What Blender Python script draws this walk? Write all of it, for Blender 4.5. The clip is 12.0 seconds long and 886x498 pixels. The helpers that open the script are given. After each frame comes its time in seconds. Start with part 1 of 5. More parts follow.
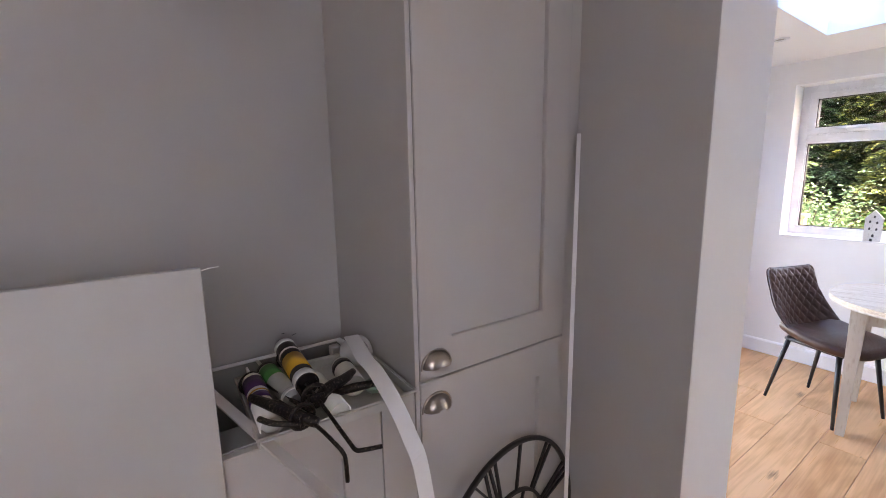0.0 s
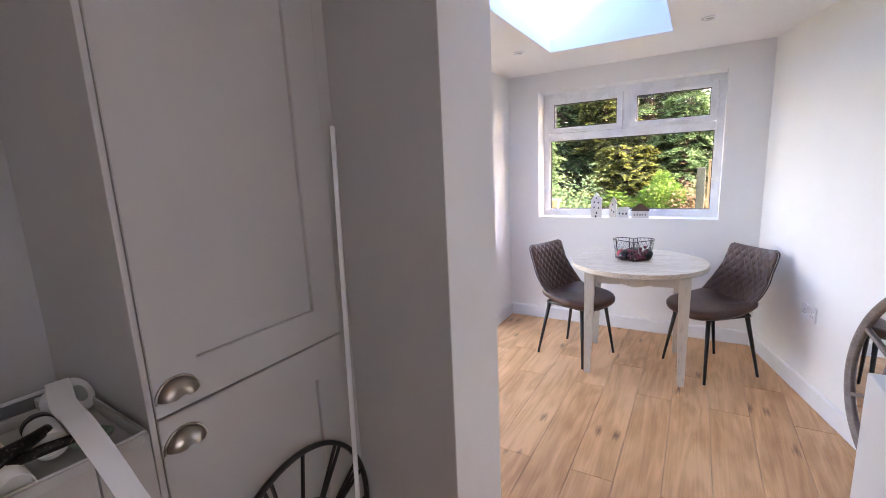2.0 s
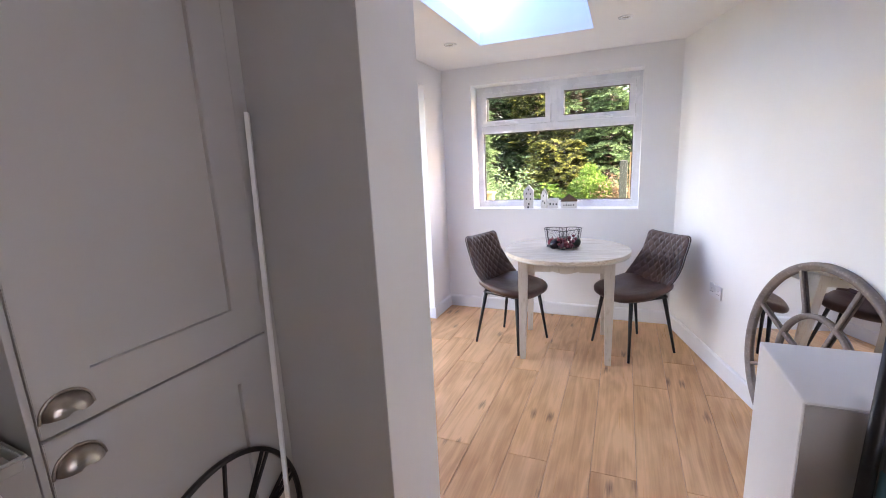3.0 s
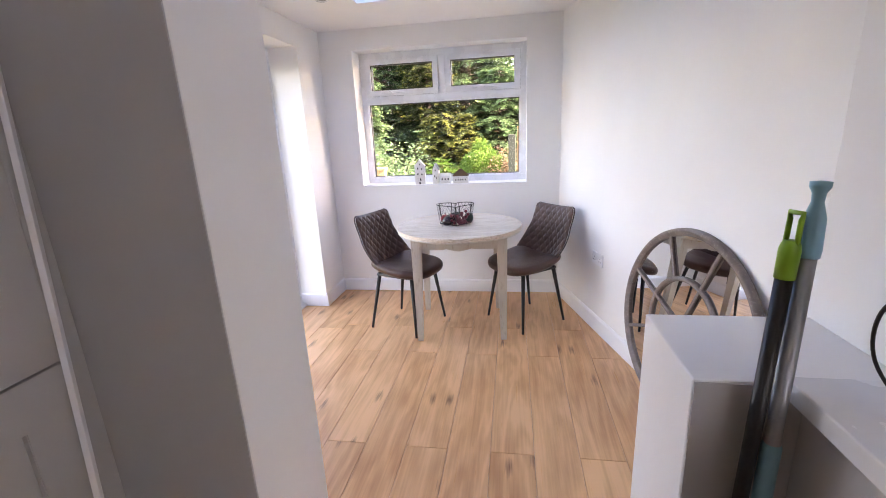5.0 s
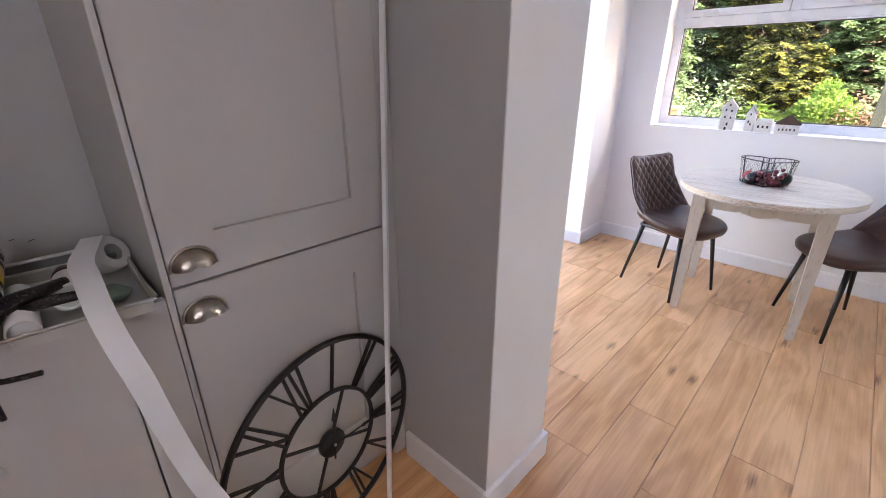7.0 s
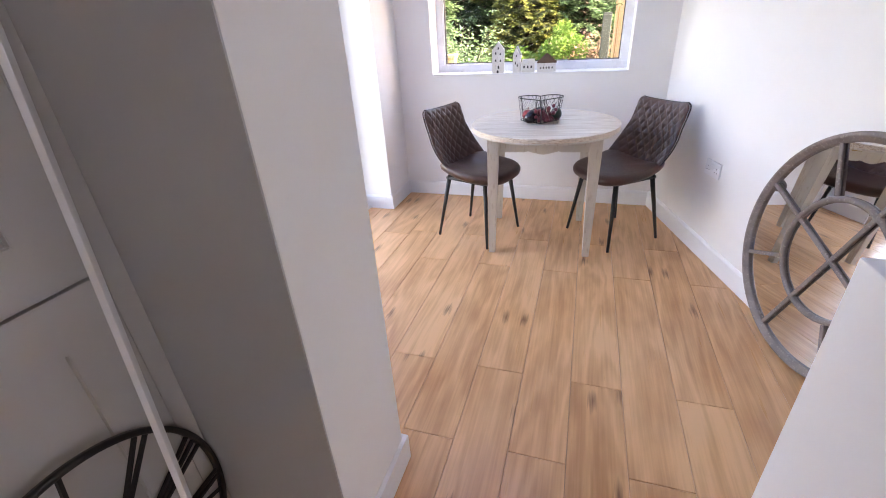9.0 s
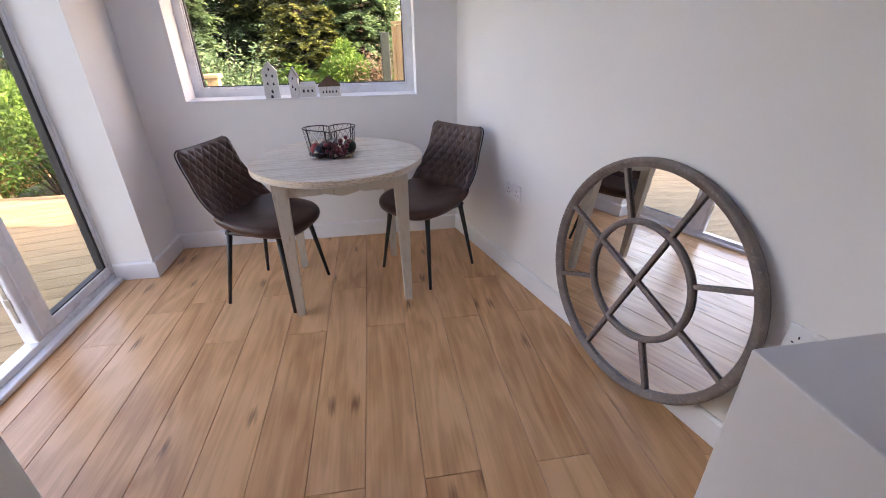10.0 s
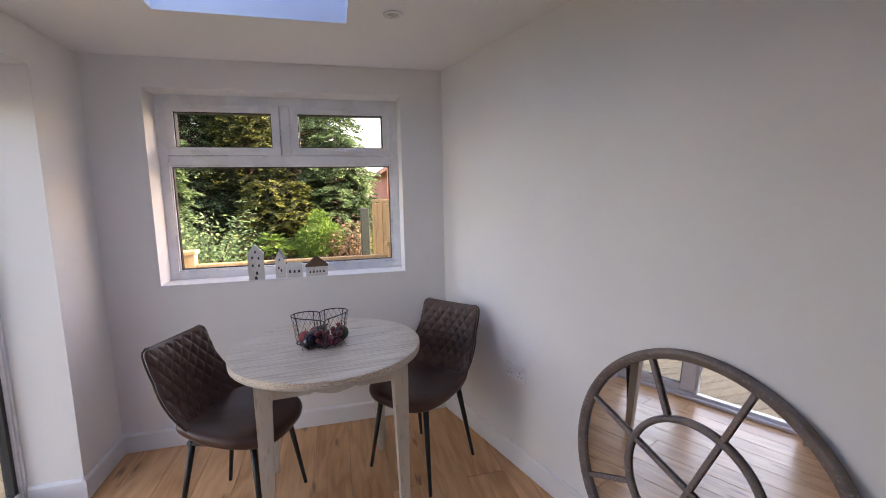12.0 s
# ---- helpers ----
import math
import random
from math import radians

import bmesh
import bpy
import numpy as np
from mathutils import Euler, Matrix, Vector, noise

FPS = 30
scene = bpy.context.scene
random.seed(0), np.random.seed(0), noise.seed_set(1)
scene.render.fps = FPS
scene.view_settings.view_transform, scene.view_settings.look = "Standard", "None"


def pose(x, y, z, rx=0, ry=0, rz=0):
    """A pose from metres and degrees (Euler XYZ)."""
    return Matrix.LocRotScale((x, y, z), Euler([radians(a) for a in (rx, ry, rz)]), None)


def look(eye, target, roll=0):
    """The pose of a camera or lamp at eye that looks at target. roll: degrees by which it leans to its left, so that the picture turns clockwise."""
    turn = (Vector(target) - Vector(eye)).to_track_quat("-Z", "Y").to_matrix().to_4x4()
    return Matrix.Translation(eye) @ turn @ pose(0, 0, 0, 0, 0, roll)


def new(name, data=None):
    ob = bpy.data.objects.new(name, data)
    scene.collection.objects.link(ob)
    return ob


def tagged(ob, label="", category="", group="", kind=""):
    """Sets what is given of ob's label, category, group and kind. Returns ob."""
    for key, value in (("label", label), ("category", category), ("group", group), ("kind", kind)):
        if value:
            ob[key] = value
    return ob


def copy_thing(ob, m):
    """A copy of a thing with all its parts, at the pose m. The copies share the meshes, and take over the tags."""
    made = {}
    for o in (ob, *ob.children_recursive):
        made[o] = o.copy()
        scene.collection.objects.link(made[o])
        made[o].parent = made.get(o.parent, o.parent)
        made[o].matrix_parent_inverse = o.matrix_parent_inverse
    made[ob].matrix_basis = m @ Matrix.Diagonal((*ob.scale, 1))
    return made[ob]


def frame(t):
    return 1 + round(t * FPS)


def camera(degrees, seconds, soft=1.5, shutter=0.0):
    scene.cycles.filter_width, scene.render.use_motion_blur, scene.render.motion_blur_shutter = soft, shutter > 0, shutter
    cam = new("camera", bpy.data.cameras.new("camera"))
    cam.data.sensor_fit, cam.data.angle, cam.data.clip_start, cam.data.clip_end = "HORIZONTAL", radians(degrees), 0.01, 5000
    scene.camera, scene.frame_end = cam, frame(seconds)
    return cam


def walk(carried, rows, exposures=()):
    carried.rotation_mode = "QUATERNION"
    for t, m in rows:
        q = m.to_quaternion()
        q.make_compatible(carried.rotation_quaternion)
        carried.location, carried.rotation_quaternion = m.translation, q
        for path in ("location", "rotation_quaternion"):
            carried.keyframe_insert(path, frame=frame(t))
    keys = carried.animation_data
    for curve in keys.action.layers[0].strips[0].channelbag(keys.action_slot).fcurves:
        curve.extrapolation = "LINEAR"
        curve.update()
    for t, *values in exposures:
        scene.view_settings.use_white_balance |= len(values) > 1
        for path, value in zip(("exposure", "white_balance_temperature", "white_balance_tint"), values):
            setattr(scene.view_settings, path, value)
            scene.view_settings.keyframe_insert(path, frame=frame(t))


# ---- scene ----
cam = camera(91.8, 12.0, soft=0.95)
PATH = [
    (0, (0.266, 0.384, 1.45), (1.411, 1.989, 1.112), -1.0),
    (0.5, (0.298, 0.362, 1.448), (1.613, 1.829, 1.1), -1.0),
    (1, (0.349, 0.327, 1.43), (1.814, 1.645, 1.09), -1.6),
    (1.5, (0.386, 0.305, 1.427), (1.971, 1.475, 1.082), -2.6),
    (2, (0.41, 0.286, 1.425), (2.099, 1.293, 1.063), -2.6),
    (2.5, (0.425, 0.288, 1.418), (2.19, 1.145, 1.033), -2.0),
    (3, (0.443, 0.261, 1.409), (2.248, 1.024, 1.009), -2.7),
    (3.2, (0.446, 0.25, 1.4), (2.263, 0.984, 0.995), -3.0),
    (5, (0.643, 0.251, 1.382), (2.546, 0.572, 0.858), -2.7),
    (5.5, (0.708, 0.286, 1.379), (2.586, 0.699, 0.827), -3.1),
    (6, (0.674, 0.366, 1.39), (2.395, 1.173, 0.766), -3.7),
    (6.5, (0.628, 0.342, 1.353), (2.123, 1.488, 0.68), -0.3),
    (8.3, (0.68, 0.235, 1.328), (1.838, 1.583, 0.41), -1.7),
    (8.5, (0.739, 0.285, 1.316), (2.071, 1.462, 0.4), -2.2),
    (9, (0.894, 0.402, 1.308), (2.572, 0.969, 0.379), -3.5),
    (9.5, (1.11, 0.411, 1.297), (2.879, 0.508, 0.37), -2.8),
    (10, (1.332, 0.418, 1.314), (3.098, 0.154, 0.412), -0.9),
    (10.5, (1.457, 0.458, 1.377), (3.273, -0.049, 0.71), -0.4),
    (11, (1.524, 0.474, 1.451), (3.39, -0.134, 1.067), -0.9),
    (11.5, (1.547, 0.525, 1.449), (3.412, -0.128, 1.142), -0.8),
    (12, (1.543, 0.564, 1.443), (3.468, 0.08, 1.191), -1.2),
]
walk(cam, [(t, look(eye, target, roll)) for t, eye, target, roll in PATH],
     exposures=[(0, 4.55, 8400, 31), (1.5, 4.33, 8400, 31), (2.5, 4.32, 8300, 31), (5.0, 4.32, 8600, 32), (6.0, 4.2, 8700, 32), (6.7, 4.45, 8400, 31), (8.5, 4.52, 8300, 31), (9.2, 4.2, 8600, 32), (10.0, 3.5, 8800, 33), (10.8, 3.22, 8900, 33), (12, 3.2, 8900, 33)])

# ---- daylight ----
SUN_FROM = Vector((-0.12, -0.97, 0.46)).normalized()
world = bpy.data.worlds.new("sky")
scene.world = world
world.use_nodes = True
wn = world.node_tree
sky = wn.nodes.new("ShaderNodeTexSky")
sky.sky_type = 'NISHITA'
sky.sun_disc = False
sky.sun_elevation = math.asin(SUN_FROM.z)
sky.sun_rotation = math.atan2(SUN_FROM.x, SUN_FROM.y)
sky.dust_density = 2.0
wn.links.new(sky.outputs[0], wn.nodes["Background"].inputs[0])
wn.nodes["Background"].inputs[1].default_value = 0.15
sun_data = bpy.data.lights.new("sun", 'SUN')
sun_data.energy, sun_data.angle, sun_data.color = 2.2, radians(1), (1.0, 0.95, 0.87)
sun = new("sun", sun_data)
sun.matrix_world = look((0, 0, 30), Vector((0, 0, 30)) - SUN_FROM)
# added fill lamp in the unseen opening behind the walker, stands in for sky
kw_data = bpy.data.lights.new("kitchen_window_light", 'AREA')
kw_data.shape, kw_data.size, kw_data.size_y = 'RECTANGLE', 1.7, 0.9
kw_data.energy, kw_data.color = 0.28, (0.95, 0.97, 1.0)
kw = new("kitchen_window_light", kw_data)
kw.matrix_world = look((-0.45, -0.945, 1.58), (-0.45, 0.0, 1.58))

# ---- materials ----


def nodes_of(name):
    m = bpy.data.materials.new(name)
    m.use_nodes = True
    nt = m.node_tree
    return m, nt, nt.nodes["Principled BSDF"]


def material(name, color, rough=0.5, metal=0.0, var=0.08, scale=6.0, grain=120.0, bump=0.05, stretch=(1, 1, 1), random_by="", wear=None, coat=0.0):
    """A painted, plastic, metal or stone surface: two scales of variation in colour and gloss, and a fine relief."""
    m, nt, bsdf = nodes_of(name)
    n, l = nt.nodes, nt.links
    co = n.new("ShaderNodeTexCoord")
    mp = n.new("ShaderNodeMapping")
    mp.inputs["Scale"].default_value = stretch
    l.new(co.outputs["Object"], mp.inputs[0])
    big, fine = n.new("ShaderNodeTexNoise"), n.new("ShaderNodeTexNoise")
    big.inputs["Scale"].default_value, big.inputs["Detail"].default_value = scale, 5
    fine.inputs["Scale"].default_value, fine.inputs["Detail"].default_value = grain, 3
    l.new(mp.outputs[0], big.inputs["Vector"]), l.new(mp.outputs[0], fine.inputs["Vector"])
    ramp = n.new("ShaderNodeMapRange")
    ramp.inputs["To Min"].default_value, ramp.inputs["To Max"].default_value = 1 - var, 1 + var
    ramp.inputs["From Min"].default_value, ramp.inputs["From Max"].default_value = 0.3, 0.7
    l.new(big.outputs["Fac"], ramp.inputs["Value"])
    hsv = n.new("ShaderNodeHueSaturation")
    hsv.inputs["Color"].default_value = (*color, 1)
    value = ramp.outputs[0]
    if random_by:
        src = n.new("ShaderNodeObjectInfo").outputs["Random"] if random_by == "object" else n.new("ShaderNodeNewGeometry").outputs["Random Per Island"]
        r2 = n.new("ShaderNodeMapRange")
        r2.inputs["To Min"].default_value, r2.inputs["To Max"].default_value = 0.72, 1.28
        l.new(src, r2.inputs["Value"])
        mul = n.new("ShaderNodeMath")
        mul.operation = 'MULTIPLY'
        l.new(value, mul.inputs[0]), l.new(r2.outputs[0], mul.inputs[1])
        value = mul.outputs[0]
    l.new(value, hsv.inputs["Value"])
    out = hsv.outputs[0]
    if wear:
        wr = n.new("ShaderNodeMapRange")
        wr.inputs["From Min"].default_value, wr.inputs["From Max"].default_value = 0.56, 0.72
        l.new(fine.outputs["Fac"], wr.inputs["Value"])
        mix = n.new("ShaderNodeMixRGB")
        mix.inputs[2].default_value = (*wear, 1)
        l.new(wr.outputs[0], mix.inputs[0]), l.new(out, mix.inputs[1])
        out = mix.outputs[0]
    l.new(out, bsdf.inputs["Base Color"])
    rr = n.new("ShaderNodeMapRange")
    rr.inputs["To Min"].default_value, rr.inputs["To Max"].default_value = max(0.02, rough - 0.08), min(1, rough + 0.08)
    l.new(big.outputs["Fac"], rr.inputs["Value"])
    l.new(rr.outputs[0], bsdf.inputs["Roughness"])
    bsdf.inputs["Metallic"].default_value = metal
    bsdf.inputs["Coat Weight"].default_value = coat
    if bump:
        bp = n.new("ShaderNodeBump")
        bp.inputs["Strength"].default_value, bp.inputs["Distance"].default_value = bump, 0.004
        l.new(fine.outputs["Fac"], bp.inputs["Height"]), l.new(bp.outputs[0], bsdf.inputs["Normal"])
    return m


def wood(name, light, dark, rough=0.4, along=(1.2, 16, 16), knots=0.0, spread=0.2, bump=0.12, whitewash=None, position=True, fibre=0.28, bands_of=0.10):
    """Timber with long grain along the first axis, cathedral figure and knots."""
    m, nt, bsdf = nodes_of(name)
    n, l = nt.nodes, nt.links
    geo, info = n.new("ShaderNodeNewGeometry"), n.new("ShaderNodeObjectInfo")
    if position:
        src = geo.outputs["Position"]
    else:
        src = n.new("ShaderNodeTexCoord").outputs["Object"]
    shift = n.new("ShaderNodeVectorMath")
    shift.operation = 'MULTIPLY_ADD'
    shift.inputs[1].default_value = (37, 53, 11)
    comb = n.new("ShaderNodeCombineXYZ")
    for k in range(3):
        l.new(info.outputs["Random"], comb.inputs[k])
    l.new(comb.outputs[0], shift.inputs[0]), l.new(src, shift.inputs[2])
    mp = n.new("ShaderNodeMapping")
    mp.inputs["Scale"].default_value = along
    l.new(shift.outputs[0], mp.inputs[0])
    figure = n.new("ShaderNodeTexNoise")
    figure.inputs["Scale"].default_value, figure.inputs["Detail"].default_value, figure.inputs["Distortion"].default_value = 0.55, 3, 0.6
    l.new(mp.outputs[0], figure.inputs["Vector"])
    bands = n.new("ShaderNodeMath")
    bands.operation = 'MULTIPLY'
    bands.inputs[1].default_value = 42.0
    l.new(figure.outputs["Fac"], bands.inputs[0])
    sine = n.new("ShaderNodeMath")
    sine.operation = 'SINE'
    l.new(bands.outputs[0], sine.inputs[0])
    fib = n.new("ShaderNodeTexNoise")
    fib.inputs["Scale"].default_value, fib.inputs["Detail"].default_value = 3.0, 6
    mp2 = n.new("ShaderNodeMapping")
    mp2.inputs["Scale"].default_value = [v * (0.8 if v < 4 else 4) for v in along]
    l.new(shift.outputs[0], mp2.inputs[0]), l.new(mp2.outputs[0], fib.inputs["Vector"])
    blot = n.new("ShaderNodeTexNoise")
    blot.inputs["Scale"].default_value, blot.inputs["Detail"].default_value = 2.2, 4
    mp3 = n.new("ShaderNodeMapping")
    mp3.inputs["Scale"].default_value = [v * (0.9 if v < 4 else 0.35) for v in along]
    l.new(shift.outputs[0], mp3.inputs[0]), l.new(mp3.outputs[0], blot.inputs["Vector"])

    def scaled(out, lo, hi, f0=0.0, f1=1.0):
        r = n.new("ShaderNodeMapRange")
        for key, v in (("From Min", f0), ("From Max", f1), ("To Min", lo), ("To Max", hi)):
            r.inputs[key].default_value = v
        l.new(out, r.inputs["Value"])
        return r.outputs[0]

    def plus(a, b):
        q = n.new("ShaderNodeMath")
        l.new(a, q.inputs[0]), l.new(b, q.inputs[1])
        return q.outputs[0]

    fac = plus(plus(scaled(sine.outputs[0], -bands_of, bands_of, -1, 1), scaled(fib.outputs["Fac"], -fibre, fibre, 0.25, 0.75)), scaled(blot.outputs["Fac"], 0.05, 0.75, 0.3, 0.7))
    fac = plus(fac, scaled(info.outputs["Random"], -spread, spread))
    ramp = n.new("ShaderNodeMixRGB")
    ramp.use_clamp = True
    ramp.inputs[1].default_value, ramp.inputs[2].default_value = (*light, 1), (*dark, 1)
    l.new(fac, ramp.inputs[0])
    out = ramp.outputs[0]
    if knots:
        vo = n.new("ShaderNodeTexVoronoi")
        vo.voronoi_dimensions = '2D'
        vo.inputs["Scale"].default_value = 1.0
        mp4 = n.new("ShaderNodeMapping")
        mp4.inputs["Scale"].default_value = (2.6, 8.0, 8.0)
        warp = n.new("ShaderNodeMixRGB")
        warp.blend_type = 'ADD'
        warp.inputs[0].default_value = 0.42
        l.new(shift.outputs[0], mp4.inputs[0]), l.new(mp4.outputs[0], warp.inputs[1]), l.new(fib.outputs["Color"], warp.inputs[2])
        l.new(warp.outputs[0], vo.inputs["Vector"])
        few = n.new("ShaderNodeSeparateColor")
        l.new(vo.outputs["Color"], few.inputs[0])
        pick = n.new("ShaderNodeMath")
        pick.operation = 'GREATER_THAN'
        pick.inputs[1].default_value = 1 - knots
        l.new(few.outputs[0], pick.inputs[0])
        mul = n.new("ShaderNodeMath")
        mul.operation = 'MULTIPLY'
        l.new(scaled(vo.outputs["Distance"], 0.9, 0.0, 0.02, 0.17), mul.inputs[0]), l.new(pick.outputs[0], mul.inputs[1])
        kmix = n.new("ShaderNodeMixRGB")
        kmix.inputs[2].default_value = (dark[0] * 0.42, dark[1] * 0.36, dark[2] * 0.33, 1)
        l.new(mul.outputs[0], kmix.inputs[0]), l.new(out, kmix.inputs[1])
        out = kmix.outputs[0]
    if whitewash:
        wm = n.new("ShaderNodeMixRGB")
        wm.inputs[2].default_value = (*whitewash, 1)
        l.new(scaled(fib.outputs["Fac"], 0.25, 1.0, 0.38, 0.56), wm.inputs[0]), l.new(out, wm.inputs[1])
        out = wm.outputs[0]
    l.new(out, bsdf.inputs["Base Color"])
    l.new(scaled(fib.outputs["Fac"], rough - 0.07, rough + 0.1), bsdf.inputs["Roughness"])
    bp = n.new("ShaderNodeBump")
    bp.inputs["Strength"].default_value, bp.inputs["Distance"].default_value = bump, 0.003
    l.new(fib.outputs["Fac"], bp.inputs["Height"]), l.new(bp.outputs[0], bsdf.inputs["Normal"])
    return m


def foliage(name, dark, light, gloss=0.65):
    """Leaves: each one its own tone, some light passing through."""
    m, nt, bsdf = nodes_of(name)
    n, l = nt.nodes, nt.links
    geo = n.new("ShaderNodeNewGeometry")
    mix = n.new("ShaderNodeMixRGB")
    mix.inputs[1].default_value, mix.inputs[2].default_value = (*dark, 1), (*light, 1)
    no = n.new("ShaderNodeTexNoise")
    no.inputs["Scale"].default_value = 1.7
    l.new(geo.outputs["Position"], no.inputs["Vector"])
    r = n.new("ShaderNodeMapRange")
    r.inputs["From Min"].default_value, r.inputs["From Max"].default_value = 0.36, 0.66
    l.new(no.outputs["Fac"], r.inputs["Value"])
    av = n.new("ShaderNodeMath")
    av.operation = 'MULTIPLY_ADD'
    av.inputs[1].default_value = 0.5
    hf = n.new("ShaderNodeMath")
    hf.operation = 'MULTIPLY'
    hf.inputs[1].default_value = 0.55
    l.new(r.outputs[0], hf.inputs[0])
    l.new(geo.outputs["Random Per Island"], av.inputs[0]), l.new(hf.outputs[0], av.inputs[2])
    l.new(av.outputs[0], mix.inputs[0])
    l.new(mix.outputs[0], bsdf.inputs["Base Color"])
    bsdf.inputs["Roughness"].default_value = gloss
    bsdf.inputs["Specular IOR Level"].default_value = 0.25
    tr = n.new("ShaderNodeBsdfTranslucent")
    l.new(mix.outputs[0], tr.inputs["Color"])
    ms = n.new("ShaderNodeMixShader")
    ms.inputs[0].default_value = 0.3
    l.new(bsdf.outputs[0], ms.inputs[1]), l.new(tr.outputs[0], ms.inputs[2])
    l.new(ms.outputs[0], n["Material Output"].inputs["Surface"])
    return m


def glass(name, tint=(1, 1, 1), rough=0.0):
    m, nt, bsdf = nodes_of(name)
    n, l = nt.nodes, nt.links
    tr, gl = n.new("ShaderNodeBsdfTransparent"), n.new("ShaderNodeBsdfGlossy")
    tr.inputs["Color"].default_value = (*tint, 1)
    gl.inputs["Roughness"].default_value = rough
    lw, pw, ma = n.new("ShaderNodeLayerWeight"), n.new("ShaderNodeMath"), n.new("ShaderNodeMath")
    pw.operation, ma.operation = 'POWER', 'MULTIPLY_ADD'
    lw.inputs["Blend"].default_value, pw.inputs[1].default_value = 0.5, 4.0
    ma.inputs[1].default_value, ma.inputs[2].default_value = 0.4, 0.012
    l.new(lw.outputs["Facing"], pw.inputs[0]), l.new(pw.outputs[0], ma.inputs[0])
    ms = n.new("ShaderNodeMixShader")
    l.new(ma.outputs[0], ms.inputs[0]), l.new(tr.outputs[0], ms.inputs[1]), l.new(gl.outputs[0], ms.inputs[2])
    l.new(ms.outputs[0], n["Material Output"].inputs["Surface"])
    return m


WHITE = material("white_wall_paint", (0.82, 0.81, 0.795), 0.75, var=0.02, scale=2.5, grain=260, bump=0.06)
GREY = material("grey_wall_paint", (0.445, 0.435, 0.435), 0.7, var=0.03, scale=2.5, grain=260, bump=0.06)
CEIL = material("ceiling_paint", (0.86, 0.85, 0.84), 0.8, var=0.02, scale=2, grain=200, bump=0.04)
TRIM = material("white_gloss_trim", (0.80, 0.80, 0.81), 0.35, var=0.03, scale=5, grain=90, bump=0.03)
UPVC = material("white_upvc", (0.82, 0.83, 0.85), 0.28, var=0.02, scale=8, grain=150, bump=0.01)
SEAL = material("dark_rubber_seal", (0.03, 0.03, 0.032), 0.6, var=0.2)
CAB = material("taupe_cabinet_paint", (0.50, 0.48, 0.47), 0.42, var=0.025, scale=4, grain=300, bump=0.03)
CARCASS = material("grey_carcass_board", (0.30, 0.31, 0.31), 0.5, var=0.05, scale=5)
WORKTOP = material("white_laminate_worktop", (0.74, 0.74, 0.74), 0.25, var=0.03, scale=9, grain=400, bump=0.01)
NICKEL = material("brushed_nickel", (0.42, 0.37, 0.33), 0.30, metal=1.0, var=0.12, scale=14, grain=160, bump=0.05, stretch=(1, 6, 6))
STEEL = material("steel", (0.55, 0.55, 0.55), 0.35, metal=1.0, var=0.15, scale=20)
BLACK = material("black_powder_coat", (0.012, 0.012, 0.013), 0.42, var=0.25, scale=18, grain=500, bump=0.08)
LEATHER = material("brown_faux_leather", (0.074, 0.031, 0.021), 0.34, var=0.22, scale=7, grain=330, bump=0.22)
PIPING = material("dark_piping", (0.038, 0.020, 0.015), 0.45, var=0.2)
OAK = wood("oak_laminate", (0.83, 0.465, 0.232), (0.55, 0.255, 0.106), 0.29, along=(1.3, 9, 9), knots=0.17, spread=0.17, bump=0.05, fibre=0.24, bands_of=0.20)
TABLEWOOD = wood("whitewashed_wood", (0.50, 0.36, 0.24), (0.31, 0.20, 0.12), 0.42, along=(26, 2, 26), spread=0.15, bump=0.2, whitewash=(0.77, 0.68, 0.57), position=False)
TABLEPAINT = material("distressed_cream_paint", (0.60, 0.55, 0.48), 0.5, var=0.07, scale=9, grain=70, bump=0.12, wear=(0.50, 0.43, 0.35), stretch=(1, 1, 0.25))
MIRRORFRAME = material("weathered_grey_wood", (0.180, 0.143, 0.130), 0.55, var=0.25, scale=14, grain=110, bump=0.25, wear=(0.29, 0.24, 0.22))
DECK = wood("weathered_deck_board", (0.40, 0.27, 0.135), (0.24, 0.15, 0.065), 0.7, along=(20, 1.4, 20), spread=0.25, bump=0.35)
FENCEWOOD = wood("fence_timber", (0.50, 0.30, 0.14), (0.30, 0.16, 0.07), 0.7, along=(18, 18, 1.4), spread=0.25, bump=0.3)
POSTWOOD = wood("pine_post", (0.56, 0.38, 0.20), (0.38, 0.23, 0.10), 0.6, along=(14, 14, 1.2), spread=0.1, bump=0.2)
GREENPAINT = material("faded_green_paint", (0.030, 0.045, 0.038), 0.7, var=0.2, scale=8)
BRICK = material("red_brick", (0.36, 0.13, 0.085), 0.85, var=0.2, scale=3, random_by="island")
TILE = material("roof_tile", (0.20, 0.12, 0.10), 0.8, var=0.25, scale=3, random_by="island")
GROUND = material("lawn_soil", (0.06, 0.085, 0.03), 0.9, var=0.4, scale=1.5, grain=30, bump=0.5)
BARK = material("bark", (0.055, 0.042, 0.032), 0.9, var=0.35, scale=12, grain=40, bump=0.6)
CONIFER = foliage("conifer_needles", (0.010, 0.028, 0.015), (0.060, 0.115, 0.050))
# brighter copy of the conifer needles, sunlight on the tips put into its colour
LITTIPS = foliage("sunlit_conifer_tips", (0.050, 0.115, 0.055), (0.19, 0.30, 0.135))
GOLDTIP = foliage("golden_conifer_tips", (0.085, 0.115, 0.030), (0.31, 0.32, 0.085))
PALELEAF = foliage("pale_edged_leaves", (0.040, 0.105, 0.048), (0.21, 0.33, 0.16))
GOLDEN = foliage("golden_conifer", (0.022, 0.040, 0.018), (0.085, 0.105, 0.040))
LIMEBUSH = foliage("bright_green_leaves", (0.030, 0.085, 0.018), (0.125, 0.235, 0.042))
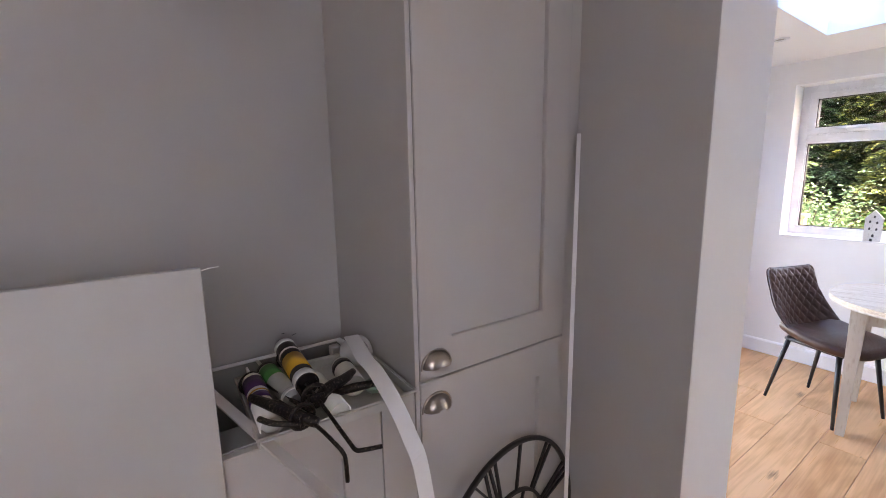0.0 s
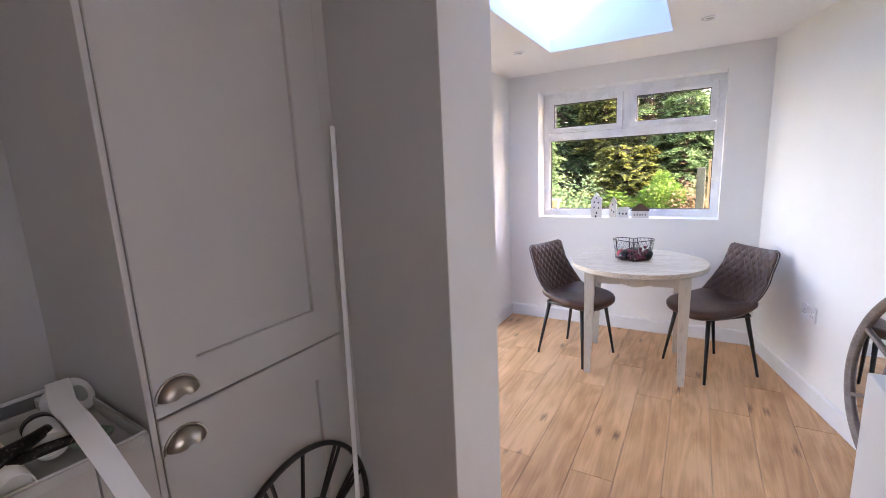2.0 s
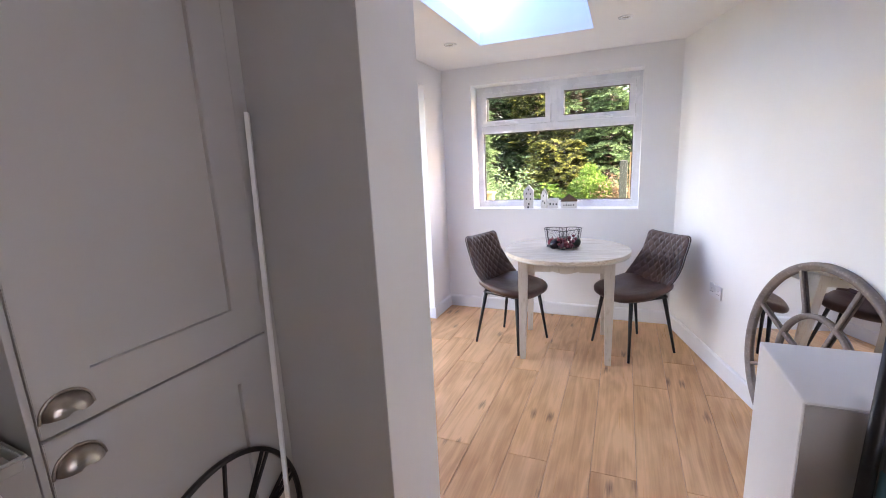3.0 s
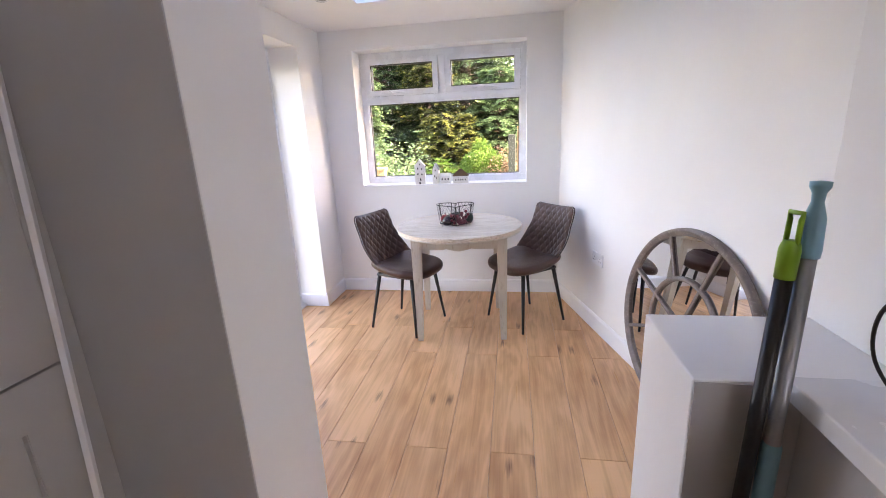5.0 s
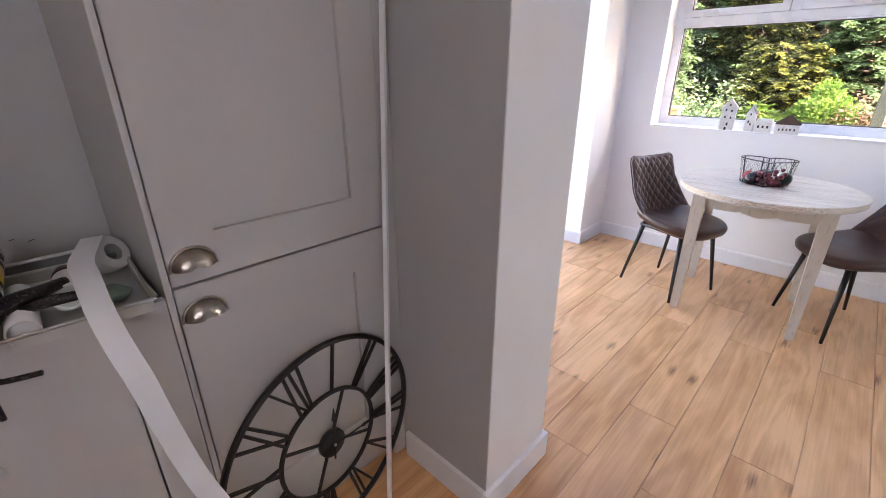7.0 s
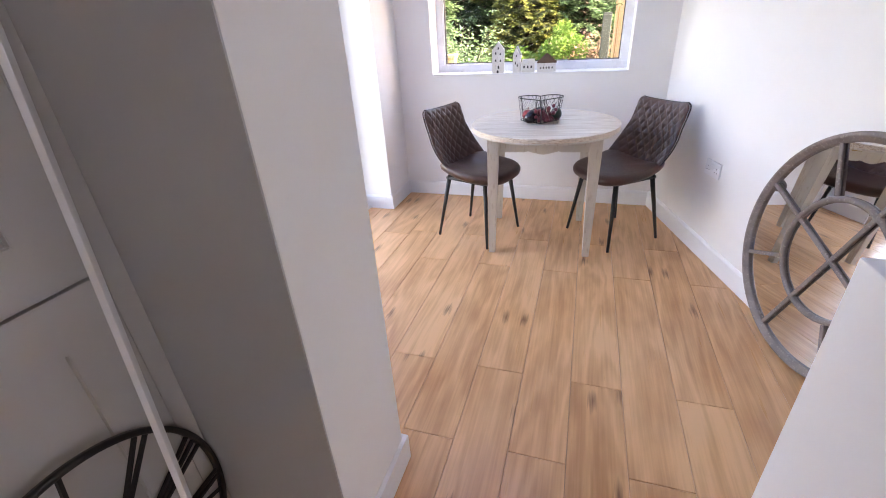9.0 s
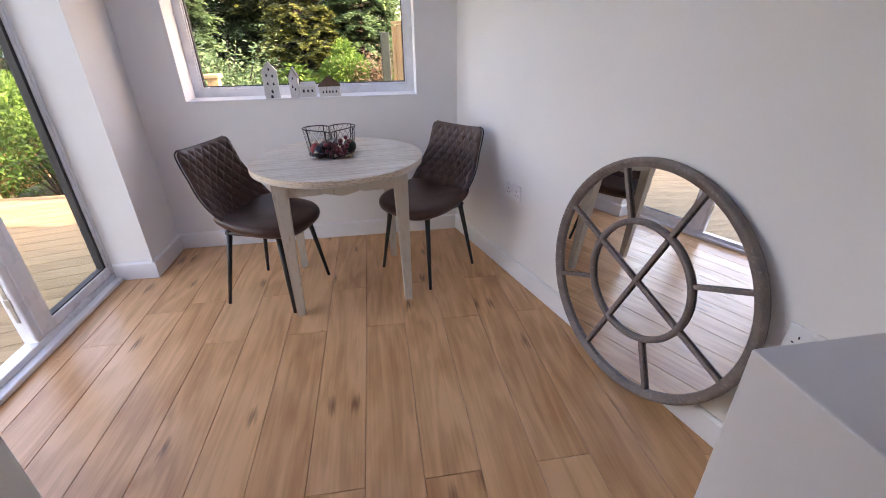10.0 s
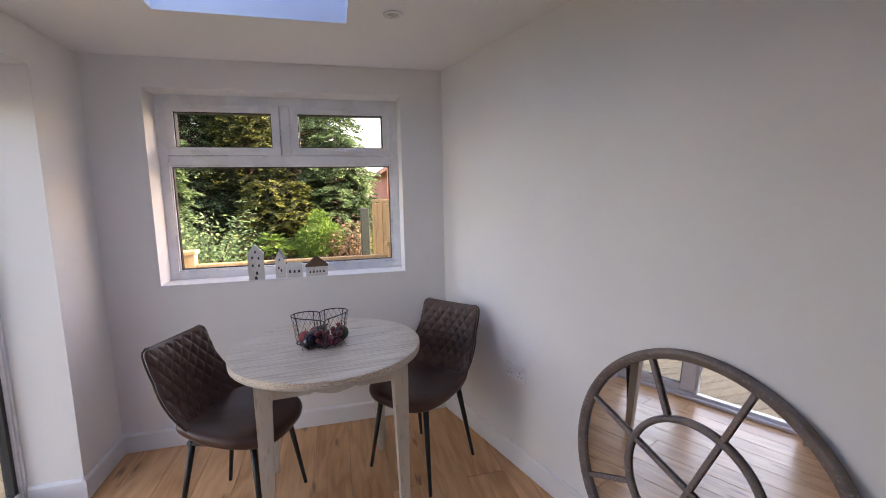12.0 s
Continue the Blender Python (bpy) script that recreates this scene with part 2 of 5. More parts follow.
SHRUB = foliage("shrub_leaves", (0.020, 0.052, 0.018), (0.085, 0.15, 0.046))
REDBUSH = foliage("red_tinged_leaves", (0.06, 0.08, 0.035), (0.34, 0.20, 0.15))
PANE = glass("window_glass", (0.96, 0.98, 0.98))
SKYPANE = glass("blue_roof_glass", (0.34, 0.52, 0.74))
MIRROR, _nt, _b = nodes_of("mirror_glass")
_b.inputs["Base Color"].default_value, _b.inputs["Metallic"].default_value, _b.inputs["Roughness"].default_value = (0.82, 0.83, 0.83, 1), 1.0, 0.015

# ---- mesh helpers ----


def box(bm, x0, x1, y0, y1, z0, z1, bevel=0.0, m=None):
    geo = bmesh.ops.create_cube(bm, size=1.0, matrix=Matrix.LocRotScale(((x0 + x1) / 2, (y0 + y1) / 2, (z0 + z1) / 2), None, (abs(x1 - x0), abs(y1 - y0), abs(z1 - z0))))
    vs = geo["verts"]
    if bevel:
        es = list({e for v in vs for e in v.link_edges})
        vs = list({v for f in bmesh.ops.bevel(bm, geom=es, offset=bevel, segments=2, affect='EDGES', profile=0.5)["faces"] for v in f.verts} | {v for v in vs if v.is_valid})
    if m is not None:
        bmesh.ops.transform(bm, matrix=m, verts=[v for v in vs if v.is_valid])
    return bm


def tube(bm, pts, r, seg=10, closed=False, squash=None):
    """A round bar along the points; r is one radius or one for each point."""
    pts = [Vector(p) for p in pts]
    n = len(pts)
    rs = r if isinstance(r, (list, tuple)) else [r] * n
    rings = []
    up = None
    for i, p in enumerate(pts):
        a = pts[(i - 1) % n] if (closed or i) else p
        b = pts[(i + 1) % n] if (closed or i < n - 1) else p
        d = (b - a).normalized()
        if up is None:
            up = d.orthogonal().normalized()
        up = (up - d * up.dot(d)).normalized()
        side = d.cross(up)
        rings.append([bm.verts.new(p + (up * math.cos(2 * math.pi * k / seg) + side * math.sin(2 * math.pi * k / seg)) * rs[i]) for k in range(seg)])
    last = n if closed else n - 1
    for i in range(last):
        a, b = rings[i], rings[(i + 1) % n]
        best = 0
        if closed and i == n - 1:
            best = min(range(seg), key=lambda s: (a[0].co - b[s].co).length)
        for k in range(seg):
            bm.faces.new((a[k], a[(k + 1) % seg], b[(k + 1 + best) % seg], b[(k + best) % seg]))
    if not closed:
        bm.faces.new(rings[0][::-1]), bm.faces.new(rings[-1])
    return bm


def lathe(bm, prof, seg=32, centre=(0, 0, 0), m=None):
    """Turns a profile of (radius, height) about z."""
    rings, vs = [], []
    for r, z in prof:
        ring = [bm.verts.new((centre[0] + r * math.cos(2 * math.pi * k / seg), centre[1] + r * math.sin(2 * math.pi * k / seg), centre[2] + z)) for k in range(seg)] if r > 1e-6 else [bm.verts.new((centre[0], centre[1], centre[2] + z))]
        rings.append(ring)
        vs += ring
    for a, b in zip(rings, rings[1:]):
        for k in range(seg):
            j = (k + 1) % seg
            if len(a) == 1 and len(b) == 1:
                continue
            if len(a) == 1:
                bm.faces.new((a[0], b[j], b[k]))
            elif len(b) == 1:
                bm.faces.new((a[k], a[j], b[0]))
            else:
                bm.faces.new((a[k], a[j], b[j], b[k]))
    if m is not None:
        bmesh.ops.transform(bm, matrix=m, verts=vs)
    return bm


def smooth_path(pts, steps=8):
    """A rounded run through the points."""
    pts = [Vector(p) for p in pts]
    out = []
    for i in range(len(pts) - 1):
        a0, a1, a2, a3 = pts[max(i - 1, 0)], pts[i], pts[i + 1], pts[min(i + 2, len(pts) - 1)]
        for k in range(steps):
            t = k / steps
            out.append(0.5 * ((2 * a1) + (a2 - a0) * t + (2 * a0 - 5 * a1 + 4 * a2 - a3) * t * t + (3 * a1 - a0 - 3 * a2 + a3) * t ** 3))
    return out + [pts[-1]]


def prism(bm, pts, z0, z1):
    """A straight body over a polygon of (x, y)."""
    lo, hi = [bm.verts.new((x, y, z0)) for x, y in pts], [bm.verts.new((x, y, z1)) for x, y in pts]
    n = len(pts)
    bm.faces.new(lo[::-1]), bm.faces.new(hi)
    for i in range(n):
        bm.faces.new((lo[i], lo[(i + 1) % n], hi[(i + 1) % n], hi[i]))
    return bm


def part(name, bm, mat, parent=None, label="", smooth=False):
    """Links a bmesh as one mesh object, under a thing or a part if one is given."""
    bmesh.ops.recalc_face_normals(bm, faces=bm.faces)
    me = bpy.data.meshes.new(name)
    bm.to_mesh(me)
    bm.free()
    me.materials.append(mat)
    if smooth:
        me.shade_smooth()
    ob = new(name, me)
    if parent is not None:
        ob.parent = parent
    if label:
        ob["label"] = label
    return ob


def bx(name, x0, x1, y0, y1, z0, z1, mat, parent=None, bevel=0.002, label="", m=None):
    return part(name, box(bmesh.new(), x0, x1, y0, y1, z0, z1, bevel, m), mat, parent, label)


def structure(ob, label, category):
    return tagged(ob, label, category, kind="structure")


def thing(name, m, label, category, group=""):
    e = new(name)
    e.matrix_world = m
    return tagged(e, label, category, group)


# ---- structure ----
WX = 4.245           # window wall, room face
LY = 1.808           # door wall, room face
CZ = 2.205           # ceiling
PX0, PX1 = 1.422, 1.755   # old outer wall between kitchen and extension
PY, HY = 0.875, -0.090    # ends of the pier and of the half wall
CY = 1.745           # kitchen wall behind the cabinets
KY = -0.90           # kitchen wall behind the worktop
KX = -2.5            # kitchen end wall
SL = 0.268           # slant of the boundary wall


def ry(x):
    """Room face of the slanted boundary wall."""
    return -0.125 + SL * (x - WX)


# window wall with its opening
wb = bmesh.new()
OY0, OY1, OZ0, OZ1 = 0.138, 1.532, 0.951, 2.047
for a in ((-0.6, 2.2, -0.3, OZ0), (-0.6, 2.2, OZ1, 2.6), (-0.6, OY0, OZ0, OZ1), (OY1, 2.2, OZ0, OZ1)):
    box(wb, WX, WX + 0.28, *a)
structure(part("wall_east", wb, WHITE), "smooth white plastered wall with a window opening", "wall")
# boundary wall, slanted
sb = bmesh.new()
x0, x1 = PX1 - 0.02, WX + 0.28
prism(sb, [(x0, ry(x0)), (x1, ry(x1)), (x1, ry(x1) - 0.3), (x0, ry(x0) - 0.3)], -0.3, 2.6)
structure(part("wall_south", sb, WHITE), "long smooth white wall running at a slant", "wall")
# door wall
db = bmesh.new()
DX0, DX1, DZ = 2.46, 3.851, 2.035
box(db, DX1, WX, LY, LY + 0.28, -0.3, 2.6), box(db, PX1, DX0, LY, LY + 0.28, -0.3, 2.6), box(db, DX0, DX1, LY, LY + 0.28, DZ, 2.6)
structure(part("wall_north", db, WHITE), "white wall with a deep reveal for the garden door", "wall")
# pier: white body, its kitchen face painted grey
structure(bx("pier", PX0 + 0.003, PX1, PY, 2.088, 0, 2.6, WHITE, bevel=0.004), "white end of a thick wall beside the opening", "wall")
structure(bx("pier_face", PX0 - 0.001, PX0 + 0.003, PY + 0.002, CY, 0, 2.42, GREY, bevel=0), "grey painted kitchen side of the wall", "wall")
structure(bx("half_wall", 1.435, 1.745, -0.90, HY, 0, 0.902, WHITE, bevel=0.004), "white half-height wall with a flat top", "wall")
structure(bx("half_wall_face", 1.431, 1.435, -0.90, HY - 0.002, 0, 0.898, GREY, bevel=0), "grey painted kitchen side of the half wall", "wall")
structure(bx("jamb", 1.435, 1.745, -1.2, -0.465, 0.902, 2.6, WHITE, bevel=0.004), "white wall beside the opening above the half wall", "wall")
structure(bx("lintel", 1.447, PX1, -0.465, PY, 2.25, 2.6, WHITE, bevel=0.002), "white beam over the opening", "wall")
structure(bx("kitchen_wall_north", KX, PX0, CY, CY + 0.28, 0, 2.6, GREY, bevel=0), "grey painted kitchen wall", "wall")
# opening added in this unseen wall, so light reaches the cabinet fronts
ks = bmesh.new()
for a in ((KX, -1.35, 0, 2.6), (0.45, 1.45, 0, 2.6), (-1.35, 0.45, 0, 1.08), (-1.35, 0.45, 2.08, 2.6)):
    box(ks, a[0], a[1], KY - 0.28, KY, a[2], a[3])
structure(part("kitchen_wall_south", ks, GREY), "grey painted kitchen wall with an added opening for light", "wall")
structure(bx("kitchen_wall_west", KX - 0.28, KX, KY - 0.28, CY + 0.28, -0.3, 2.6, GREY, bevel=0), "grey painted kitchen wall", "wall")
# unseen slab, added so that no sun reaches the kitchen window
structure(bx("neighbour_wall", -9.0, 2.0, -3.8, -3.5, -0.62, 3.6, WHITE, bevel=0), "plain white wall, unseen, added to block the sun", "wall")
# ceilings
SX0, SX1, SY0, SY1 = 2.00, 3.60, 0.468, 1.232
cb = bmesh.new()
for a in ((PX1, SX0, -1.2, LY), (SX1, WX, -0.9, LY), (SX0, SX1, -1.0, SY0), (SX0, SX1, SY1, LY)):
    box(cb, a[0], a[1], a[2], a[3], CZ, CZ + 0.05)
structure(part("ceiling", cb, CEIL), "flat white ceiling with a roof light opening", "ceiling")
structure(bx("kitchen_ceiling", KX, 1.447, KY, CY, 2.42, 2.5, CEIL, bevel=0), "flat white kitchen ceiling", "ceiling")
shaft = bmesh.new()
for a in ((SX0 - 0.05, SX0, SY0 - 0.05, SY1 + 0.05), (SX1, SX1 + 0.05, SY0 - 0.05, SY1 + 0.05), (SX0, SX1, SY0 - 0.05, SY0), (SX0, SX1, SY1, SY1 + 0.05)):
    box(shaft, *a, CZ + 0.05, 2.60)
structure(part("roof_light_shaft", shaft, CEIL), "white plastered shaft below the roof light", "ceiling")
# flat roof round the roof light
rb = bmesh.new()
for a in ((KX - 0.3, SX0 - 0.05, -1.3, 2.1), (SX1 + 0.05, WX + 0.3, -1.3, 2.1), (SX0 - 0.05, SX1 + 0.05, -1.3, SY0 - 0.05), (SX0 - 0.05, SX1 + 0.05, SY1 + 0.05, 2.1)):
    box(rb, a[0], a[1], a[2], a[3], 2.6, 2.68)
structure(part("roof", rb, material("roof_felt", (0.12, 0.12, 0.12), 0.9)), "dark felt flat roof", "roof")
# roof light
rl = structure(new("roof_light"), "dark framed flat roof light with blue glass", "skylight")
rf = bmesh.new()
for a in ((SX0, SX0 + 0.06, SY0, SY1), (SX1 - 0.03, SX1, SY0, SY1), (SX0 + 0.06, SX1 - 0.03, SY0, SY0 + 0.03), (SX0 + 0.06, SX1 - 0.03, SY1 - 0.03, SY1)):
    box(rf, a[0], a[1], a[2], a[3], 2.585, 2.64)
part("frame", rf, material("dark_grey_aluminium", (0.04, 0.042, 0.045), 0.4, metal=0.4), rl)
bx("glass", SX0 + 0.06, SX1 - 0.03, SY0 + 0.03, SY1 - 0.03, 2.605, 2.617, SKYPANE, rl, bevel=0)

# ---- skirting ----
SKH, SKT = 0.11, 0.016


def skirting(ax, ay, bx_, by_, label="white skirting board"):
    """A board along the wall from a to b; the room lies to the left of that way."""
    d = Vector((bx_ - ax, by_ - ay, 0))
    ln = d.length
    bm = bmesh.new()
    prof = [(0, 0), (SKT, 0), (SKT, SKH - 0.012), (SKT - 0.006, SKH - 0.003), (SKT - 0.010, SKH), (0, SKH)]
    a = [bm.verts.new((0, y, z)) for y, z in prof]
    b = [bm.verts.new((ln, y, z)) for y, z in prof]
    for i in range(len(prof)):
        j = (i + 1) % len(prof)
        bm.faces.new((a[i], a[j], b[j], b[i]))
    bm.faces.new(a[::-1]), bm.faces.new(b)
    ob = part("baseboard", bm, TRIM)
    ob.matrix_world = Matrix.Translation((ax, ay, 0.003)) @ Matrix.Rotation(math.atan2(d.y, d.x), 4, 'Z')
    return structure(ob, label, "skirting")


skirting(1.79, ry(1.79), WX, ry(WX))
skirting(WX, ry(WX) + 0.016, WX, LY)
skirting(WX - SKT, LY, DX1 - SKT, LY)
skirting(DX1, LY + 0.0005, DX1, 2.03)
bx("baseboard", PX0 - SKT, PX1 + SKT, PY - SKT, PY, 0.003, SKH, TRIM)
bx("baseboard", PX0 - SKT, PX0 - 0.001, PY, 1.24, 0.003, SKH, TRIM)
bx("baseboard", PX1, PX1 + SKT, PY, LY, 0.003, SKH, TRIM)
for o in list(scene.collection.objects):
    if o.name.startswith("baseboard") and "label" not in o:
        structure(o, "white skirting board", "skirting")

# ---- window ----
win = structure(new("window_1"), "white upvc window with two top openers over a fixed pane", "window")


def frame_rect(bm, x0, x1, y0, y1, z0, z1, w, bevel=0.0015):
    """Four bars round a rectangle in the y-z plane."""
    box(bm, x0, x1, y0, y1, z0, z0 + w, bevel), box(bm, x0, x1, y0, y1, z1 - w, z1, bevel)
    box(bm, x0, x1, y0, y0 + w, z0 + w, z1 - w, bevel), box(bm, x0, x1, y1 - w, y1, z0 + w, z1 - w, bevel)


WFX0, WFX1 = WX + 0.165, WX + 0.235
fb = bmesh.new()
frame_rect(fb, WFX0, WFX1, OY0, OY1, OZ0 + 0.012, OZ1, 0.048)
box(fb, WFX0, WFX1, OY0 + 0.048, OY1 - 0.048, 1.645, 1.700, 0.004)
box(fb, WFX0, WFX1, 0.800, 0.858, 1.700, OZ1 - 0.048, 0.004)
part("window_frame", fb, UPVC, win)
bb = bmesh.new()
frame_rect(bb, WFX0 + 0.008, WFX1 - 0.02, OY0 + 0.048, OY1 - 0.048, OZ0 + 0.060, 1.645, 0.010, 0.003)
part("glazing_bead", bb, UPVC, win)
gb = bmesh.new()
frame_rect(gb, WFX0 + 0.018, WFX1 - 0.022, OY0 + 0.058, OY1 - 0.058, OZ0 + 0.070, 1.635, 0.005, 0)
part("gasket", gb, SEAL, win)
for y0, y1, hand in ((0.186, 0.800, 0.47), (0.858, 1.484, 1.25)):
    b = bmesh.new()
    frame_rect(b, WFX0 - 0.012, WFX1 - 0.015, y0 + 0.002, y1 - 0.002, 1.702, OZ1 - 0.050, 0.046, 0.002)
    sash = part("opening_sash", b, UPVC, win)
    g = bmesh.new()
    frame_rect(g, WFX0 - 0.004, WFX1 - 0.02, y0 + 0.048, y1 - 0.048, 1.748, OZ1 - 0.096, 0.005, 0)
    part("gasket", g, SEAL, sash)
    bx("trickle_vent", WFX0 - 0.020, WFX0 - 0.012, y0 + 0.12, y1 - 0.12, OZ1 - 0.080, OZ1 - 0.062, UPVC, sash, 0.003)
    h = bmesh.new()
    box(h, WFX0 - 0.022, WFX0 - 0.012, hand - 0.032, hand + 0.032, 1.714, 1.738, 0.004)
    tube(h, [(WFX0 - 0.022, hand, 1.726), (WFX0 - 0.042, hand, 1.728), (WFX0 - 0.050, hand - 0.015, 1.727), (WFX0 - 0.048, hand - 0.06, 1.722), (WFX0 - 0.044, hand - 0.115, 1.716)], [0.011, 0.011, 0.011, 0.010, 0.006])
    tube(h, [(WFX0 - 0.040, hand + 0.004, 1.728), (WFX0 - 0.042, hand + 0.10, 1.724)], [0.008, 0.004])
    part("handle", h, UPVC, sash, "white window handle", True)
    p = bx("pane", WFX0 + 0.012, WFX0 + 0.020, y0 + 0.05, y1 - 0.05, 1.750, OZ1 - 0.098, PANE, sash, 0)
    p.visible_shadow = False
p = bx("pane", WFX0 + 0.032, WFX0 + 0.040, OY0 + 0.061, OY1 - 0.061, OZ0 + 0.073, 1.632, PANE, win, 0)
p.visible_shadow = False
bx("window_sill", WX - 0.006, WFX0 - 0.001, OY0 + 0.001, OY1 - 0.001, OZ0 + 0.001, OZ0 + 0.012, TRIM, win, 0.002)

# window over the worktop behind the walker, unseen, added to let light in
kd = structure(new("window_2"), "white upvc window over the worktop, unseen, added for light", "window")
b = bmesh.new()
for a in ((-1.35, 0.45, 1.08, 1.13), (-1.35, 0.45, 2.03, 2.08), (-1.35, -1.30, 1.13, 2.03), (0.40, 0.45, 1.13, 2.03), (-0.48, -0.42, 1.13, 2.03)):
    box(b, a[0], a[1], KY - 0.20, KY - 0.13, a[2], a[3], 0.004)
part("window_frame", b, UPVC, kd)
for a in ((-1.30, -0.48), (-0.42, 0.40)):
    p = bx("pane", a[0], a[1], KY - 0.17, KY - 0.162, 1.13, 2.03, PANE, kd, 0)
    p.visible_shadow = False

# ---- garden door: one closed leaf, one opened outwards ----
door = structure(new("door_1"), "white upvc garden doors, one leaf closed and one open", "door")
FY0, FY1 = 2.035, 2.105
b = bmesh.new()
box(b, DX0, DX1, FY0, FY1, 0.004, 0.055, 0.004), box(b, DX0, DX1, FY0, FY1, DZ - 0.06, DZ, 0.004)
box(b, DX0, DX0 + 0.055, FY0, FY1, 0.055, DZ - 0.06, 0.004), box(b, DX1 - 0.016, DX1, FY0, FY1, 0.055, DZ - 0.06, 0.004)
part("door_frame", b, UPVC, door)
bx("threshold", DX0, DX1, FY0 - 0.045, FY0 - 0.001, 0.003, 0.028, TRIM, door, 0.006)


def door_leaf(m, w, h, meet, hinge, lock):
    """A glazed leaf: wide stile where the leaves meet, slim one at the hinges."""
    low, top = 0.052, 0.070
    bm = bmesh.new()
    for a in ((0, meet, 0, h), (w - hinge, w, 0, h), (meet, w - hinge, 0, low), (meet, w - hinge, h - top, h)):
        box(bm, a[0], a[1], 0, 0.06, a[2], a[3], 0.008)
    box(bm, 0.030, meet - 0.045, -0.010, 0.002, 0.02, h - 0.02, 0.006)
    leaf = part("door_leaf", bm, UPVC, door)
    leaf.matrix_basis = m
    g = bmesh.new()
    for a in ((meet, meet + 0.008, low, h - top), (w - hinge - 0.022, w - hinge, low, h - top), (meet + 0.008, w - hinge - 0.022, low, low + 0.006), (meet + 0.008, w - hinge - 0.022, h - top - 0.006, h - top)):
        box(g, a[0], a[1], 0.012, 0.048, a[2], a[3])
    part("gasket", g, SEAL, leaf)
    pn = bx("pane", meet + 0.008, w - hinge - 0.022, 0.026, 0.034, low + 0.006, h - top - 0.006, PANE, leaf, 0)
    pn.visible_shadow = False
    k = bmesh.new()
    box(k, lock - 0.003, lock + 0.003, 0.022, 0.038, 0.12, h - 0.12, 0.001)
    for i in range(9):
        box(k, lock - 0.007, lock + 0.007, 0.018, 0.042, 0.2 + 0.19 * i, 0.245 + 0.19 * i, 0.002)
    part("lock_strip", k, STEEL, leaf, "steel lock strip along the edge")


LW = 0.655
door_leaf(pose(DX1 - 0.016 - LW, FY0 + 0.004, 0.055), LW, DZ - 0.115, 0.140, 0.018, 0.0)
door_leaf(pose(DX0 + 0.055, FY1 + 0.004, 0.055, 0, 0, 112) @ Matrix.Translation((LW, 0.06, 0)) @ Matrix.Rotation(math.pi, 4, 'Z'), LW, DZ - 0.115, 0.085, 0.085, 0.0)

# ---- floor: oak boards ----
PW, PL = 0.1925, 1.245
structure(bx("floor", KX, WX + 0.05, -1.2, LY + 0.22, -0.12, -0.0125, material("floor_joint", (0.05, 0.03, 0.018), 0.8), bevel=0), "oak laminate floor boards running to the window", "floor")


def plank_mesh(ln):
    bm = bmesh.new()
    g, t = 0.0005, 0.0125
    lo = [bm.verts.new((x, y, -t)) for x, y in ((g, g), (ln - g, g), (ln - g, PW - g), (g, PW - g))]
    c = 0.0022
    md = [bm.verts.new((x, y, -c)) for x, y in ((g, g), (ln - g, g), (ln - g, PW - g), (g, PW - g))]
    hi = [bm.verts.new((x, y, 0)) for x, y in ((g + c, g + c), (ln - g - c, g + c), (ln - g - c, PW - g - c), (g + c, PW - g - c))]
    for a, b in ((lo, md), (md, hi)):
        for i in range(4):
            bm.faces.new((a[i], a[(i + 1) % 4], b[(i + 1) % 4], b[i]))
    bm.faces.new(hi)
    me = bpy.data.meshes.new("floor_board")
    bm.to_mesh(me)
    bm.free()
    me.materials.append(OAK)
    return me


floor = bpy.data.objects["floor"]
full = plank_mesh(PL)
for r in range(-9, 8):
    y = 0.545 + PW * r
    joint = 2.255 if r % 2 == 0 else 1.875
    joint += 0.0 if abs(r) < 5 else 0.31 * ((r * 7) % 3 - 1)
    x = joint - PL * 5
    while x < WX:
        a, e = max(x, KX), min(x + PL, WX + 0.04)
        if e - a > 0.02:
            ob = new("floor_board", full if e - a > PL - 0.001 else plank_mesh(e - a))
            ob.location, ob.parent = (a, y, 0), floor
        x += PL

# ---- kitchen units ----
FRONT = 1.26


def shaker(x0, x1, z0, z1, parent, rail=0.1, y=FRONT, name="door"):
    """A shaker front: four rails round a recessed panel."""
    b = bmesh.new()
    loops = []
    for yy in (y, y + 0.022):
        for q in (0.0, rail):
            loops.append([b.verts.new((px, yy, pz)) for px, pz in ((x0 + q, z0 + q), (x1 - q, z0 + q), (x1 - q, z1 - q), (x0 + q, z1 - q))])
    for p, q in ((0, 1), (2, 3), (0, 2), (1, 3)):
        for i in range(4):
            b.faces.new((loops[p][i], loops[p][(i + 1) % 4], loops[q][(i + 1) % 4], loops[q][i]))
    bmesh.ops.recalc_face_normals(b, faces=b.faces)
    bmesh.ops.bevel(b, geom=[e for e in b.edges if e.calc_face_angle(0) > 1.0], offset=0.0016, segments=2, affect='EDGES')
    d = part(name, b, CAB, parent)
    bx("panel", x0 + rail - 0.004, x1 - rail + 0.004, y + 0.0145, y + 0.021, z0 + rail - 0.004, z1 - rail + 0.004, CAB, d, 0)
    return d


